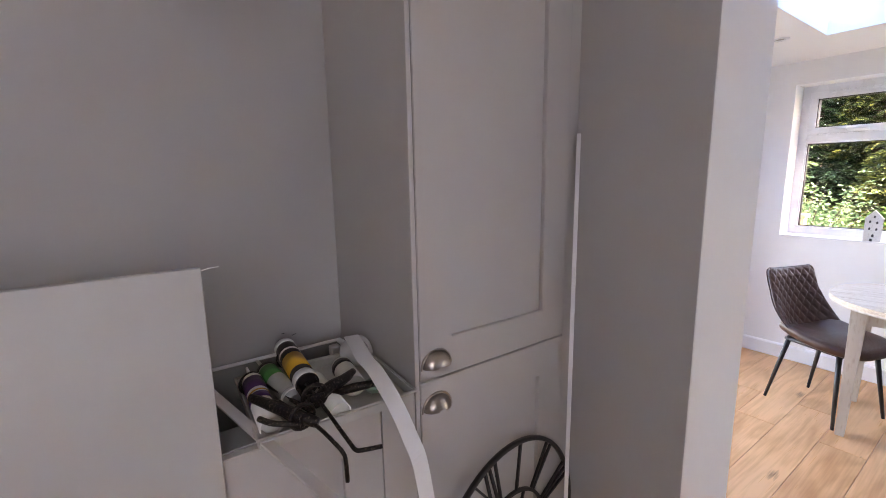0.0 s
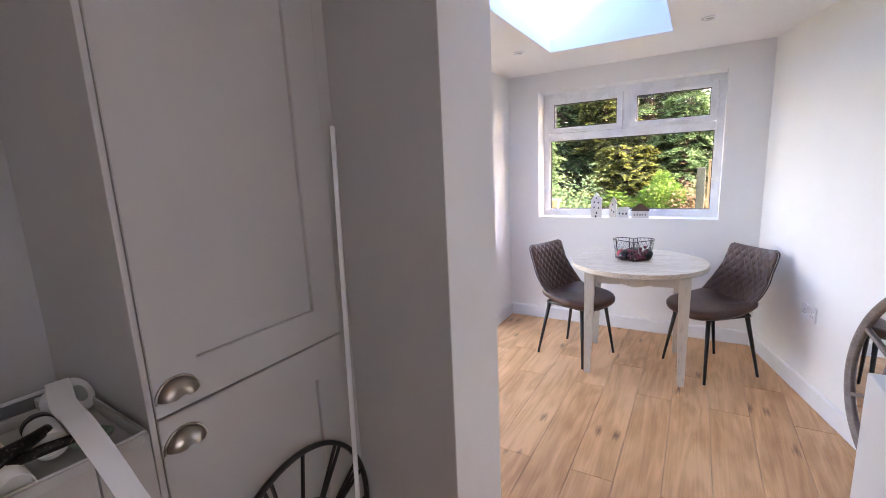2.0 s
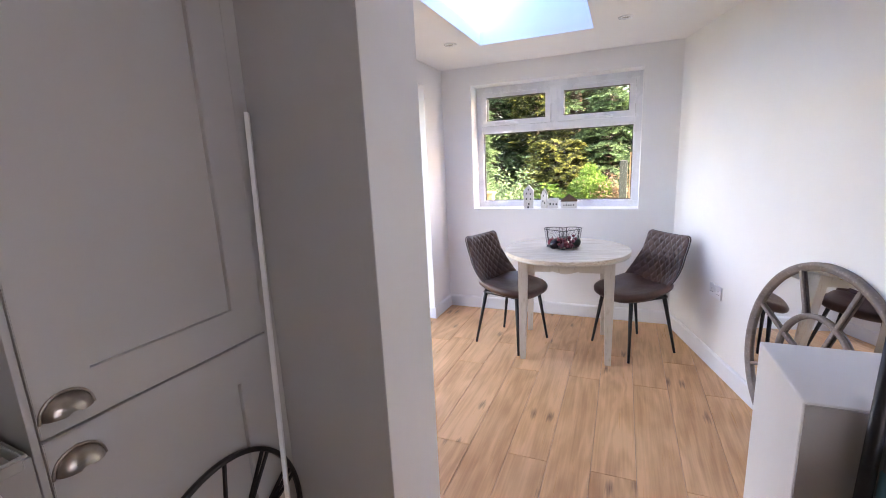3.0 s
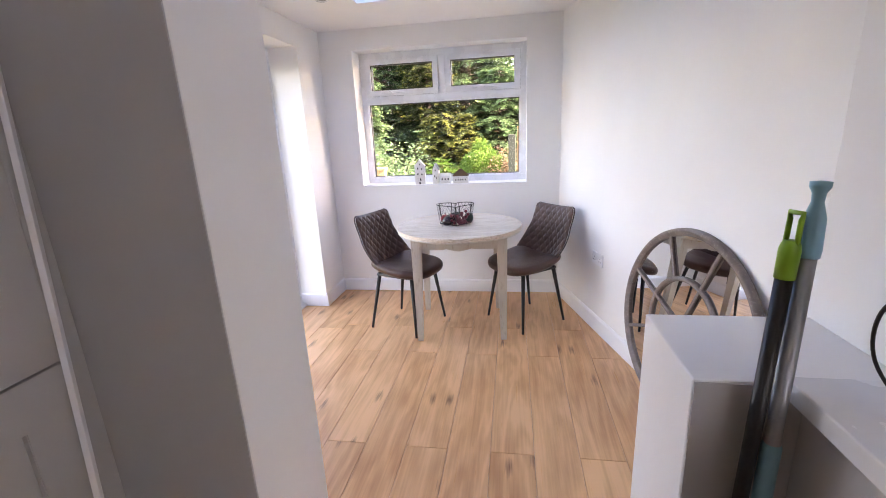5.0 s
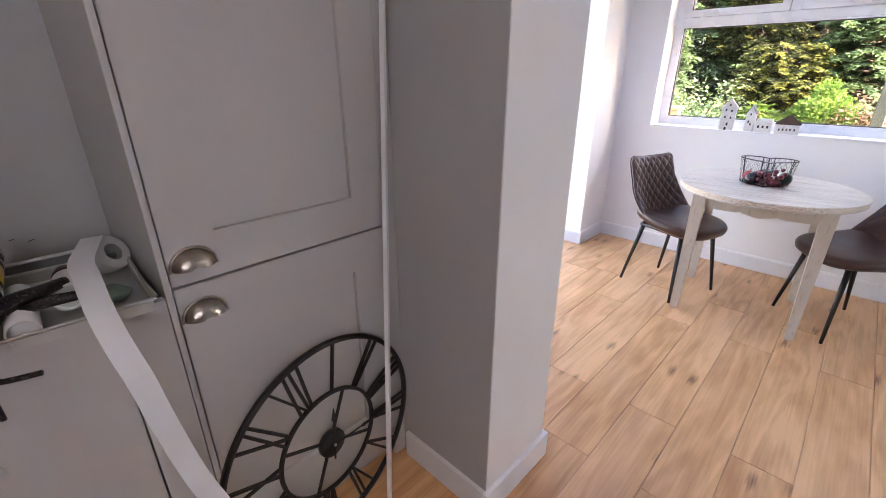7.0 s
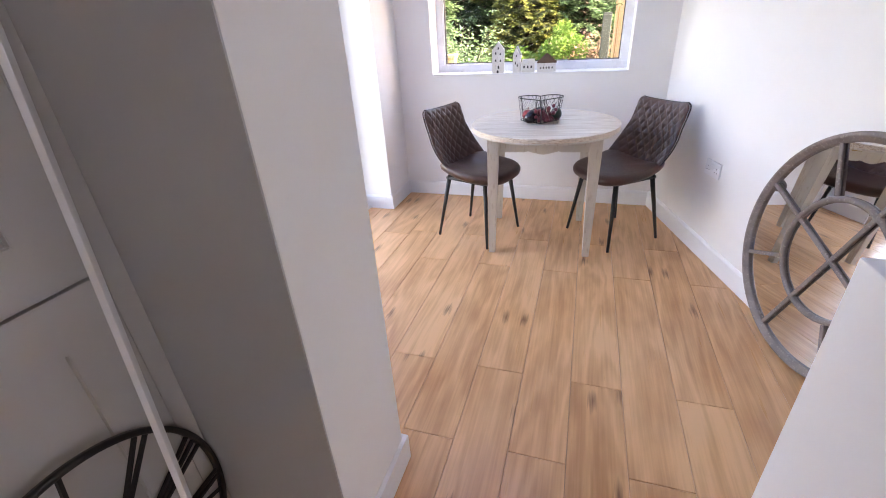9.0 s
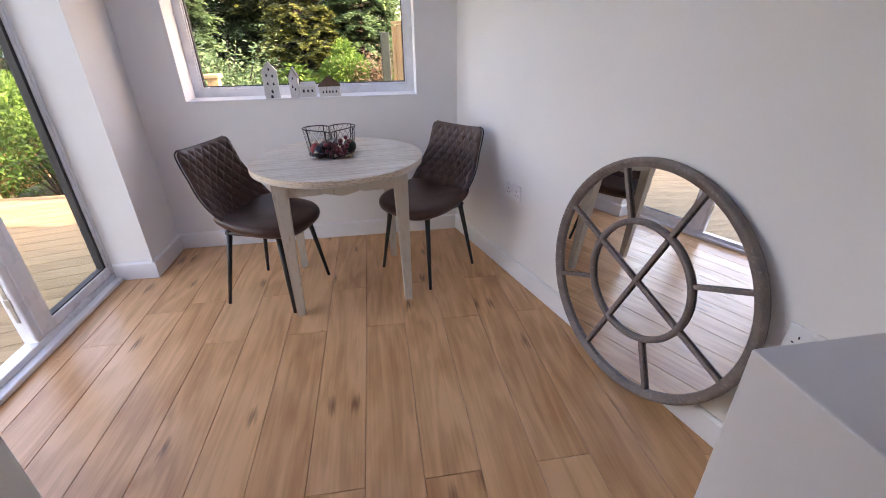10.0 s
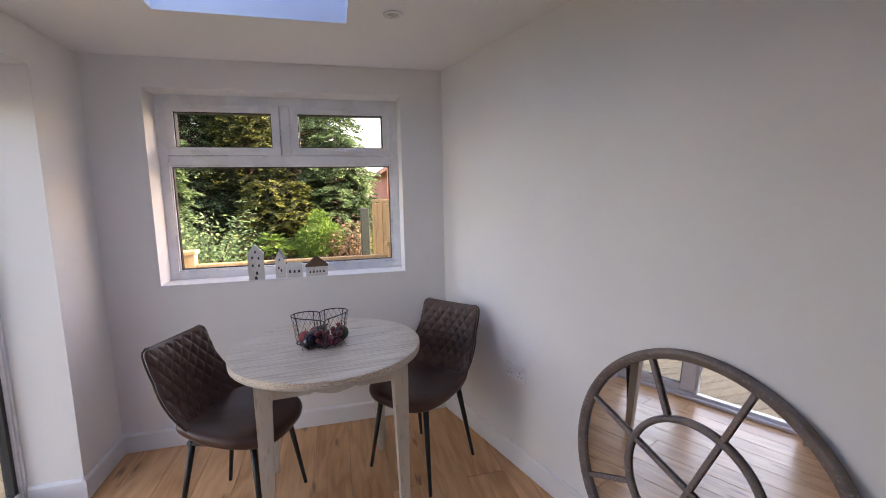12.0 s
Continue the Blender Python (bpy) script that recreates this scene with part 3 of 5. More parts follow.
def cup_handle(x, z, parent, y=FRONT):
    """A half-dome cup pull with a flat flange."""
    b = bmesh.new()
    w, h, d, n, k = 0.043, 0.040, 0.026, 18, 7
    rows = []
    for j in range(k + 1):
        v = j / k * math.pi / 2
        row = []
        for i in range(n + 1):
            u = math.pi * i / n
            s = math.cos(v)
            row.append(b.verts.new((x + w * math.cos(u) * (0.25 + 0.75 * s), y - 0.002 - d * math.sin(v), z + h * math.sin(u) * (0.12 + 0.88 * s))))
        rows.append(row)
    for j in range(k):
        for i in range(n):
            b.faces.new((rows[j][i], rows[j][i + 1], rows[j + 1][i + 1], rows[j + 1][i]))
    rim = [(x + (w + 0.003) * math.cos(math.pi * i / 24), y - 0.0025, z + (h + 0.003) * math.sin(math.pi * i / 24)) for i in range(25)]
    tube(b, [(x - w - 0.004, y - 0.0025, z - 0.003)] + rim[::-1] + [(x + w + 0.004, y - 0.0025, z - 0.003)], 0.0032, 6)
    return part("handle", b, NICKEL, parent, "brushed nickel cup handle", True)


tall = thing("tall_cabinet", pose(0, 0, 0), "tall taupe shaker larder cabinet with cup handles", "cabinet")
bx("side_panel", 0.797, 0.810, FRONT + 0.001, CY - 0.001, 0.01, 2.3, CAB, tall, 0.0015)
b = bmesh.new()
box(b, 0.811, 1.38, FRONT + 0.026, CY - 0.002, 0.15, 2.3), box(b, 0.811, 1.38, FRONT + 0.05, FRONT + 0.066, 0.005, 0.149)
part("carcass", b, CARCASS, tall)
bx("filler", 1.374, PX0 - 0.002, FRONT + 0.003, FRONT + 0.022, 0.01, 2.3, CAB, tall, 0.001)
up = shaker(0.813, 1.372, 0.924, 2.28, tall, 0.102)
cup_handle(0.862, 0.960, up)
dn = shaker(0.813, 1.372, 0.150, 0.918, tall, 0.110)
cup_handle(0.862, 0.840, dn)

base = thing("base_cabinet", pose(0, 0, 0), "taupe base cabinet without a worktop, its carcass open on top", "cabinet")
BX0, BX1 = -0.30, 0.788
b = bmesh.new()
box(b, BX0, BX0 + 0.018, FRONT + 0.024, CY - 0.01, 0.12, 0.905, 0.001), box(b, BX1 - 0.018, BX1, FRONT + 0.024, CY - 0.01, 0.12, 0.905, 0.001)
box(b, BX0 + 0.018, BX1 - 0.018, CY - 0.03, CY - 0.012, 0.12, 0.905, 0.001), box(b, BX0 + 0.018, BX1 - 0.018, FRONT + 0.024, CY - 0.03, 0.12, 0.138)
box(b, BX0 + 0.018, BX1 - 0.018, FRONT + 0.024, FRONT + 0.11, 0.887, 0.905, 0.001), box(b, 0.32, 0.338, FRONT + 0.024, CY - 0.03, 0.138, 0.887)
part("carcass", b, CARCASS, base)
bx("top_edge", BX0, BX1, CY - 0.034, CY - 0.012, 0.9055, 0.909, TRIM, base, 0.001)
bx("top_edge", BX1 - 0.022, BX1 + 0.002, FRONT + 0.03, CY - 0.035, 0.9055, 0.909, TRIM, base, 0.001)
bx("corner_bracket", BX1 - 0.05, BX1 - 0.019, CY - 0.06, CY - 0.031, 0.868, 0.900, UPVC, base, 0.004)
bx("filler", 0.700, 0.795, FRONT + 0.002, FRONT + 0.022, 0.15, 0.905, CAB, base, 0.001)
shaker(0.10, 0.696, 0.150, 0.903, base, 0.10)
shaker(-0.298, 0.096, 0.150, 0.903, base, 0.10)
bx("plinth", BX0, 1.37, FRONT + 0.045, FRONT + 0.06, 0.005, 0.118, CAB, base, 0.001)

# worktop run under the added window
wt = thing("worktop", pose(0, 0, 0), "white laminate worktop with a square front edge", "worktop")
bx("slab", -1.9, 1.441, KY + 0.002, -0.250, 0.874, 0.914, WORKTOP, wt, 0.003)
unit = thing("base_unit", pose(0, 0, 0), "taupe base unit under the worktop", "cabinet")
bx("carcass", -1.9, 1.43, KY + 0.003, -0.305, 0.12, 0.873, CARCASS, unit, 0.001)
for k in range(5):
    bx("front", 1.43 - 0.6 * (k + 1) + 0.002, 1.43 - 0.6 * k - 0.002, -0.304, -0.282, 0.15, 0.868, CAB, unit, 0.002)

# ---- dining table ----
TC = (3.587, 0.623)
table = thing("dining_table", pose(TC[0], TC[1], 0, 0, 0, 5.5), "round whitewashed wooden dining table with tapered legs", "table")
TR = 0.434
edges = [-TR + i * TR * 2 / 7 for i in range(8)]
edges[0], edges[-1] = -TR - 0.01, TR + 0.01
for y0, y1 in zip(edges, edges[1:]):
    bm = bmesh.new()
    y0, y1 = max(y0 + 0.0006, -TR * 0.9999), min(y1 - 0.0006, TR * 0.9999)
    rim = []
    n = 14
    for sgn in (-1, 1):
        for i in range(n + 1):
            y = y0 + (y1 - y0) * (i / n if sgn > 0 else 1 - i / n)
            rim.append((y, sgn * math.sqrt(max(TR * TR - y * y, 1e-6))))
    prism(bm, rim, 0.729, 0.752)
    bmesh.ops.remove_doubles(bm, verts=bm.verts, dist=0.0004)
    tops = [e for e in bm.edges if all(v.co.z > 0.74 for v in e.verts)]
    bmesh.ops.bevel(bm, geom=tops, offset=0.0022, segments=1, affect='EDGES')
    part("plank", bm, TABLEWOOD, table)
bm = bmesh.new()
lathe(bm, [(TR - 0.03, 0.716), (TR - 0.006, 0.716), (TR - 0.001, 0.719), (TR - 0.001, 0.727), (TR - 0.004, 0.7287), (TR - 0.03, 0.7287)], 64)
part("rim", bm, TABLEPAINT, table, "", True)
LX, LY_ = 0.262, 0.278
for sx in (-1, 1):
    for sy in (-1, 1):
        bm = bmesh.new()
        lx, ly = sx * LX, sy * LY_
        prof = [(0.0, 0.019), (0.03, 0.0195), (0.60, 0.031), (0.64, 0.0325), (0.716, 0.0325)]
        rings = []
        for z, r in prof:
            off = 0.0325 - r
            rings.append([bm.verts.new((lx + sx * off * 0.5 + a * r, ly + sy * off * 0.5 + c * r, z)) for a, c in ((-1, -1), (1, -1), (1, 1), (-1, 1))])
        for a, c in zip(rings, rings[1:]):
            for i in range(4):
                bm.faces.new((a[i], a[(i + 1) % 4], c[(i + 1) % 4], c[i]))
        bm.faces.new(rings[0][::-1]), bm.faces.new(rings[-1])
        bmesh.ops.bevel(bm, geom=[e for e in bm.edges if abs(e.verts[0].co.z - e.verts[1].co.z) > 0.02], offset=0.003, segments=2, affect='EDGES')
        part("leg", bm, TABLEPAINT, table)


def apron(a, c):
    """A board between two legs with a shaped lower edge."""
    a, c = Vector(a), Vector(c)
    d = (c - a)
    ln = d.length
    d.normalize()
    nrm = Vector((-d.y, d.x, 0)) * 0.01
    bm = bmesh.new()
    n = 24
    vs = []
    for i in range(n + 1):
        u = i / n
        s = abs(u - 0.5) * 2
        low = 0.645 - (0.0 if s > 0.30 else 0.013 * (0.5 + 0.5 * math.cos(math.pi * s / 0.30))) + (0.006 if 0.30 < s < 0.38 else 0.0)
        p = a + d * ln * u
        vs.append([bm.verts.new((p.x + k * nrm.x, p.y + k * nrm.y, z)) for k, z in ((-1, low), (1, low), (1, 0.715), (-1, 0.715))])
    for q, r in zip(vs, vs[1:]):
        for i in range(4):
            bm.faces.new((q[i], q[(i + 1) % 4], r[(i + 1) % 4], r[i]))
    bm.faces.new(vs[0][::-1]), bm.faces.new(vs[-1])
    return part("apron", bm, TABLEPAINT, table)


lx, ly = LX, LY_
for a, c in (((-lx - 0.012, -ly + 0.031), (-lx - 0.012, ly - 0.031)), ((lx + 0.012, -ly + 0.031), (lx + 0.012, ly - 0.031)), ((-lx + 0.031, -ly - 0.012), (lx - 0.031, -ly - 0.012)), ((-lx + 0.031, ly + 0.012), (lx - 0.031, ly + 0.012))):
    ap = apron((*a, 0), (*c, 0))
for y in (-0.15, 0.15):
    bx("leaf_catch", -lx - 0.034, -lx - 0.023, y - 0.028, y + 0.028, 0.699, 0.712, material("brass", (0.45, 0.33, 0.15), 0.4, metal=0.9) if y < 0 else bpy.data.materials["brass"], table, 0.002, "small brass catch")

# ---- chairs ----


def chair_back(bm):
    """The shell of the back: wide at the hips, narrower at the top, curved round the sitter."""
    nu, nv = 72, 84
    grids = []
    for side in (0, 1):
        rows = []
        for j in range(nv + 1):
            v = j / nv
            half = 0.200 + 0.018 * math.sin(math.pi * min(1, v * 1.5)) - 0.010 * v
            corner = max(0.0, (v - 0.92) / 0.08)
            half -= 0.026 * (1 - math.sqrt(max(0, 1 - corner * corner)))
            row = []
            for i in range(nu + 1):
                u = -1 + 2 * i / nu
                x = u * half
                z = 0.418 + (0.405 + 0.010 * u * u) * v + 0.03 * u * u * (1 - v) ** 3
                y = -0.198 - 0.098 * v + u * u * (0.028 + 0.125 * (1 - v) ** 2.2) + 0.04 * (1 - v) ** 3
                thick = 0.024 * math.sqrt(max(0.0, 1 - abs(u) ** 5)) * math.sqrt(max(0.0, 1 - max(0, v - 0.88) / 0.12 * 0.75))
                if side:
                    q = 0.0
                    if 0.06 < v < 0.985 and abs(u) < 0.95:
                        a, c = (x * 0.95 + z * 0.70) / 0.052, (x * 0.95 - z * 0.70) / 0.052
                        da, dc = abs(a - round(a)), abs(c - round(c))
                        q = 0.0105 * min(1, min(da, dc) * 3.2) ** 0.55 - 0.005
                    y += thick + q
                else:
                    y -= thick * 0.7
                row.append(bm.verts.new((x, y, z)))
            rows.append(row)
        grids.append(rows)
        for j in range(nv):
            for i in range(nu):
                bm.faces.new((rows[j][i], rows[j][i + 1], rows[j + 1][i + 1], rows[j + 1][i]))
    g0, g1 = grids
    loop0 = g0[0] + [r[-1] for r in g0[1:]] + g0[-1][-2::-1] + [r[0] for r in g0[-2:0:-1]]
    loop1 = g1[0] + [r[-1] for r in g1[1:]] + g1[-1][-2::-1] + [r[0] for r in g1[-2:0:-1]]
    for i in range(len(loop0)):
        j = (i + 1) % len(loop0)
        bm.faces.new((loop0[i], loop0[j], loop1[j], loop1[i]))
    return [v.co.copy() for v in loop1]


def seat_mesh(bm):
    """A cushion: rounded outline, domed top, soft edge."""
    seg = 64
    prof = [(0.80, -0.032), (0.93, -0.029), (0.985, -0.018), (1.0, -0.006), (1.0, 0.004), (0.99, 0.010), (0.985, 0.012), (0.975, 0.0155), (0.95, 0.021), (0.85, 0.026), (0.6, 0.024), (0.3, 0.020), (0, 0.018)]
    rings = []
    for s, h in prof:
        ring = []
        for k in range(seg if s else 1):
            a = 2 * math.pi * k / seg
            ca, sa = math.cos(a), math.sin(a)
            x = 0.228 * math.copysign(abs(ca) ** 0.66, ca) * (1.0 + 0.03 * sa)
            y = 0.236 * math.copysign(abs(sa) ** 0.66, sa)
            droop = -0.020 * max(0, y / 0.236) ** 2 * s + 0.050 * max(0, 0.35 - y / 0.236) ** 2 * (abs(x * s) / 0.23) ** 2.5
            ring.append(bm.verts.new((x * s, 0.02 + y * s, 0.458 + h + droop + 0.008 * (abs(x * s) / 0.23) ** 2)))
        rings.append(ring)
    for a, c in zip(rings, rings[1:]):
        for k in range(seg):
            j = (k + 1) % seg
            bm.faces.new((a[k], a[j], c[j], c[k]) if len(c) > 1 else (a[k], a[j], c[0]))
    bm.faces.new(rings[0][::-1])


def make_chair(m, label):
    ch = thing("dining_chair", m, label, "chair", "chairs round the table")
    bm = bmesh.new()
    edge = chair_back(bm)
    part("backrest", bm, LEATHER, ch, "", True)
    bm = bmesh.new()
    tube(bm, [e + Vector((0, -0.012, 0)) for e in edge[::2]], 0.0042, 6, True)
    part("piping", bm, PIPING, ch, "dark piping round the back", True)
    bm = bmesh.new()
    seat_mesh(bm)
    part("seat", bm, LEATHER, ch, "", True)
    bm = bmesh.new()
    tube(bm, [(-0.15, -0.14, 0.416), (-0.15, 0.17, 0.416)], 0.011, 8), tube(bm, [(0.15, -0.14, 0.416), (0.15, 0.17, 0.416)], 0.011, 8)
    tube(bm, [(-0.15, 0.15, 0.416), (0.15, 0.15, 0.416)], 0.011, 8), tube(bm, [(-0.15, -0.12, 0.416), (0.15, -0.12, 0.416)], 0.011, 8)
    part("seat_frame", bm, BLACK, ch, "", True)
    for sx in (-1, 1):
        for top, foot, wide in ((0.150, 0.200, 0.2025), (-0.120, -0.200, 0.187)):
            bm = bmesh.new()
            tube(bm, [(sx * 0.145, top, 0.432), (sx * wide, foot, 0.004)], [0.0145, 0.0085], 12)
            part("leg", bm, BLACK, ch, "", True)
    return ch


chair = make_chair(pose(3.564, 1.031, 0, 0, 0, 159.3), "brown quilted faux leather dining chair with black metal legs")
copy_thing(chair, pose(3.688, 0.155, 0, 0, 0, 38.9))

# ---- round window mirror, leaning on the slanted wall ----
ang = math.degrees(math.atan(SL))
mirror = thing("wall_mirror", pose(2.594, ry(2.594) + 0.092, 0.004, 4.3, 0, 15.2), "round weathered grey window mirror leaning on the wall", "mirror")
MR = 0.460


def rim_ring(bm, prof, cz, seg=96):
    """A moulded ring in the x-z plane; the profile is (radius, y)."""
    rings = []
    for k in range(seg):
        a = 2 * math.pi * k / seg
        rings.append([bm.verts.new((r * math.cos(a), y, cz + r * math.sin(a))) for r, y in prof])
    for k in range(seg):
        a, c = rings[k], rings[(k + 1) % seg]
        for i in range(len(prof)):
            j = (i + 1) % len(prof)
            bm.faces.new((a[i], a[j], c[j], c[i]))


b = bmesh.new()
rim_ring(b, [(MR - 0.036, -0.015), (MR - 0.036, 0.002), (MR - 0.031, 0.008), (MR - 0.022, 0.009), (MR - 0.019, 0.014), (MR - 0.008, 0.016), (MR - 0.002, 0.010), (MR, 0.0), (MR, -0.015)], MR)
part("frame", b, MIRRORFRAME, mirror, "", True)
b = bmesh.new()
lathe(b, [(0, 0), (MR - 0.034, 0), (MR - 0.034, 0.004), (0, 0.004)], 96, m=Matrix.Translation((0, -0.010, MR)) @ pose(0, 0, 0, -90, 0, 0))
part("mirror_glass", b, MIRROR, mirror)
IR = 0.226
b = bmesh.new()
rim_ring(b, [(IR - 0.012, -0.005), (IR - 0.010, 0.006), (IR, 0.010), (IR + 0.010, 0.006), (IR + 0.012, -0.005)], MR, 72)
part("inner_ring", b, MIRRORFRAME, mirror, "", True)
for k in range(8):
    a = math.radians(45 * k - 23)
    r0 = 0.0 if k % 2 else IR + 0.011
    b = bmesh.new()
    box(b, r0, MR - 0.034, -0.005, 0.006, -0.0085, 0.0085, 0.003)
    bar = part("bar", b, MIRRORFRAME, mirror)
    bar.matrix_basis = pose(0, 0.001 * (k // 2 % 2), MR) @ Matrix.Rotation(-a, 4, 'Y')

# ---- sockets and ceiling lights ----


def socket(x, z, label):
    s = thing("power_socket", Matrix.Translation((x, ry(x), z)) @ pose(0, 0, 0, 0, 0, ang), label, "socket", "sockets on the slanted wall")
    bx("plate", -0.073, 0.073, 0.0005, 0.010, -0.043, 0.043, UPVC, s, 0.003)
    for k in (-1, 1):
        bx("switch", 0.008 * k - 0.005 * 1, 0.008 * k + 0.005, 0.010, 0.0135, 0.012, 0.030, UPVC, s, 0.0015)
        h = bmesh.new()
        cx = 0.040 * k
        box(h, cx - 0.002, cx + 0.002, 0.0095, 0.0105, 0.004, 0.013)
        for q in (-1, 1):
            box(h, cx + q * 0.011 - 0.0035, cx + q * 0.011 + 0.0035, 0.0095, 0.0105, -0.014, -0.0095)
        part("pin_holes", h, SEAL, s)


socket(3.53, 0.515, "white double wall socket above the skirting")
socket(2.078, 0.540, "white double wall socket beside the mirror")


def spot(x, y):
    s = thing("ceiling_light", pose(x, y, CZ), "round white recessed ceiling spotlight", "ceiling light", "ceiling spotlights")
    b = bmesh.new()
    lathe(b, [(0.026, -0.002), (0.030, -0.007), (0.040, -0.006), (0.043, 0.0), (0.026, 0.0)], 32)
    part("bezel", b, UPVC, s, "", True)
    b = bmesh.new()
    lathe(b, [(0, -0.001), (0.0255, -0.001), (0.0255, 0.0), (0, 0.0)], 24)
    part("lens", b, material("frosted_lens", (0.55, 0.54, 0.5), 0.2) if "frosted_lens" not in bpy.data.materials else bpy.data.materials["frosted_lens"], s)


spot(3.46, 0.278), spot(3.46, 1.408)

# ---- basket of fruit ----
BK = (3.60, 0.648)
basket = thing("wire_basket", pose(BK[0], BK[1], 0.753, 0, 0, 8), "heart-shaped black wire fruit basket on the table", "basket")


def heart(k, scale=1.0):
    """Outline of the basket; the tip points to -x."""
    a = 2 * math.pi * k
    return Vector((0.0075 * (13 * math.cos(a) - 5 * math.cos(2 * a) - 2 * math.cos(3 * a) - math.cos(4 * a) + 2) * scale, 0.0083 * 16 * math.sin(a) ** 3 * scale, 0))


n = 60
top = [heart(i / n) + Vector((0, 0, 0.135)) for i in range(n)]
low = [heart(i / n, 0.86) + Vector((0, 0, 0.004)) for i in range(n)]
b = bmesh.new()
tube(b, top, 0.0028, 6, True), tube(b, low, 0.0028, 6, True)
part("rim", b, BLACK, basket, "", True)
for i in range(0, n, 6):
    b = bmesh.new()
    tube(b, [low[i], top[i]], 0.0022, 6)
    part("upright", b, BLACK, basket)
b = bmesh.new()
m2 = 36
for i in range(m2):
    for s in (-1, 1):
        pts = []
        for j in range(7):
            f = j / 6
            u = ((i + s * f * 2.6) / m2) % 1
            q0, q1 = heart(u), heart(u, 0.86)
            pts.append(q1.lerp(q0, f) + Vector((0, 0, 0.006 + 0.127 * f)))
        tube(b, pts, 0.0007, 3)
part("wire_mesh", b, BLACK, basket)
b = bmesh.new()
for i in range(-4, 5):
    tube(b, [(-0.10, 0.024 * i, 0.004), (0.085, 0.024 * i, 0.004)], 0.0012, 4)
part("base_wires", b, BLACK, basket)
GRAPE = material("dark_red_grape", (0.16, 0.022, 0.035), 0.3, var=0.4, scale=30, random_by="island", coat=0.3)
AUB = material("aubergine_skin", (0.022, 0.012, 0.018), 0.2, var=0.2, coat=0.4)
REDF = material("red_fruit_skin", (0.30, 0.025, 0.03), 0.3, var=0.3, scale=20)
GREENF = material("dark_green_skin", (0.015, 0.035, 0.022), 0.35, var=0.4, scale=20)


def ball(bm, c, r, s=(1, 1, 1), seg=12):
    bmesh.ops.create_uvsphere(bm, u_segments=seg, v_segments=seg * 2 // 3, radius=r, matrix=Matrix.Translation(c) @ Matrix.Diagonal((*s, 1)))


def placed(name, bm, mat, label, category, smooth=True):
    ob = part(name, bm, mat, None, "", smooth)
    ob.matrix_world = pose(BK[0], BK[1], 0.753, 0, 0, 8) @ Matrix.Scale(1.14, 4)
    return tagged(ob, label, category)


rng = random.Random(4)
b = bmesh.new()
for i in range(46):
    ball(b, (rng.uniform(-0.085, -0.015), -0.022 + rng.gauss(0, 0.021), 0.016 + abs(rng.gauss(0.018, 0.018))), rng.uniform(0.009, 0.0125), seg=10)
placed("grapes", b, GRAPE, "bunch of dark red grapes in the wire basket", "grapes")
b = bmesh.new()
prof = [(0, -0.075), (0.016, -0.072), (0.027, -0.055), (0.031, -0.03), (0.028, 0.0), (0.022, 0.035), (0.016, 0.058), (0.010, 0.066), (0.004, 0.07), (0.004, 0.085), (0, 0.085)]
lathe(b, prof, 18, m=pose(-0.01, 0.025, 0.040, 74, 0, 48))
placed("aubergine", b, AUB, "glossy dark purple aubergine in the basket", "vegetable")
b = bmesh.new()
ball(b, (0.005, 0.066, 0.034), 0.029, (1, 1, 0.9), 18)
tube(b, [(0.005, 0.066, 0.06), (0.008, 0.062, 0.072)], 0.002, 5)
placed("red_apple", b, REDF, "shiny red apple in the wire basket", "apple")
b = bmesh.new()
ball(b, (0.045, 0.020, 0.034), 0.030, (1, 1, 0.92), 18)
placed("red_apple", b, REDF, "shiny red apple in the wire basket", "apple")
b = bmesh.new()
ball(b, (0.0, -0.080, 0.036), 0.036, (1.0, 0.82, 0.88), 18)
placed("avocado", b, GREENF, "dark green avocado in the wire basket", "fruit")

# ---- painted wooden houses on the sill ----
HWHITE = material("chalky_white_paint", (0.72, 0.70, 0.67), 0.75, var=0.08, scale=20, grain=90, bump=0.25, wear=(0.52, 0.47, 0.42))
HBROWN = material("stained_brown_wood", (0.10, 0.055, 0.03), 0.6, var=0.3, scale=25, grain=90, bump=0.25)
HGREY = material("dark_slate_paint", (0.045, 0.05, 0.055), 0.6, var=0.3, scale=25)
SZ = OZ0 + 0.012


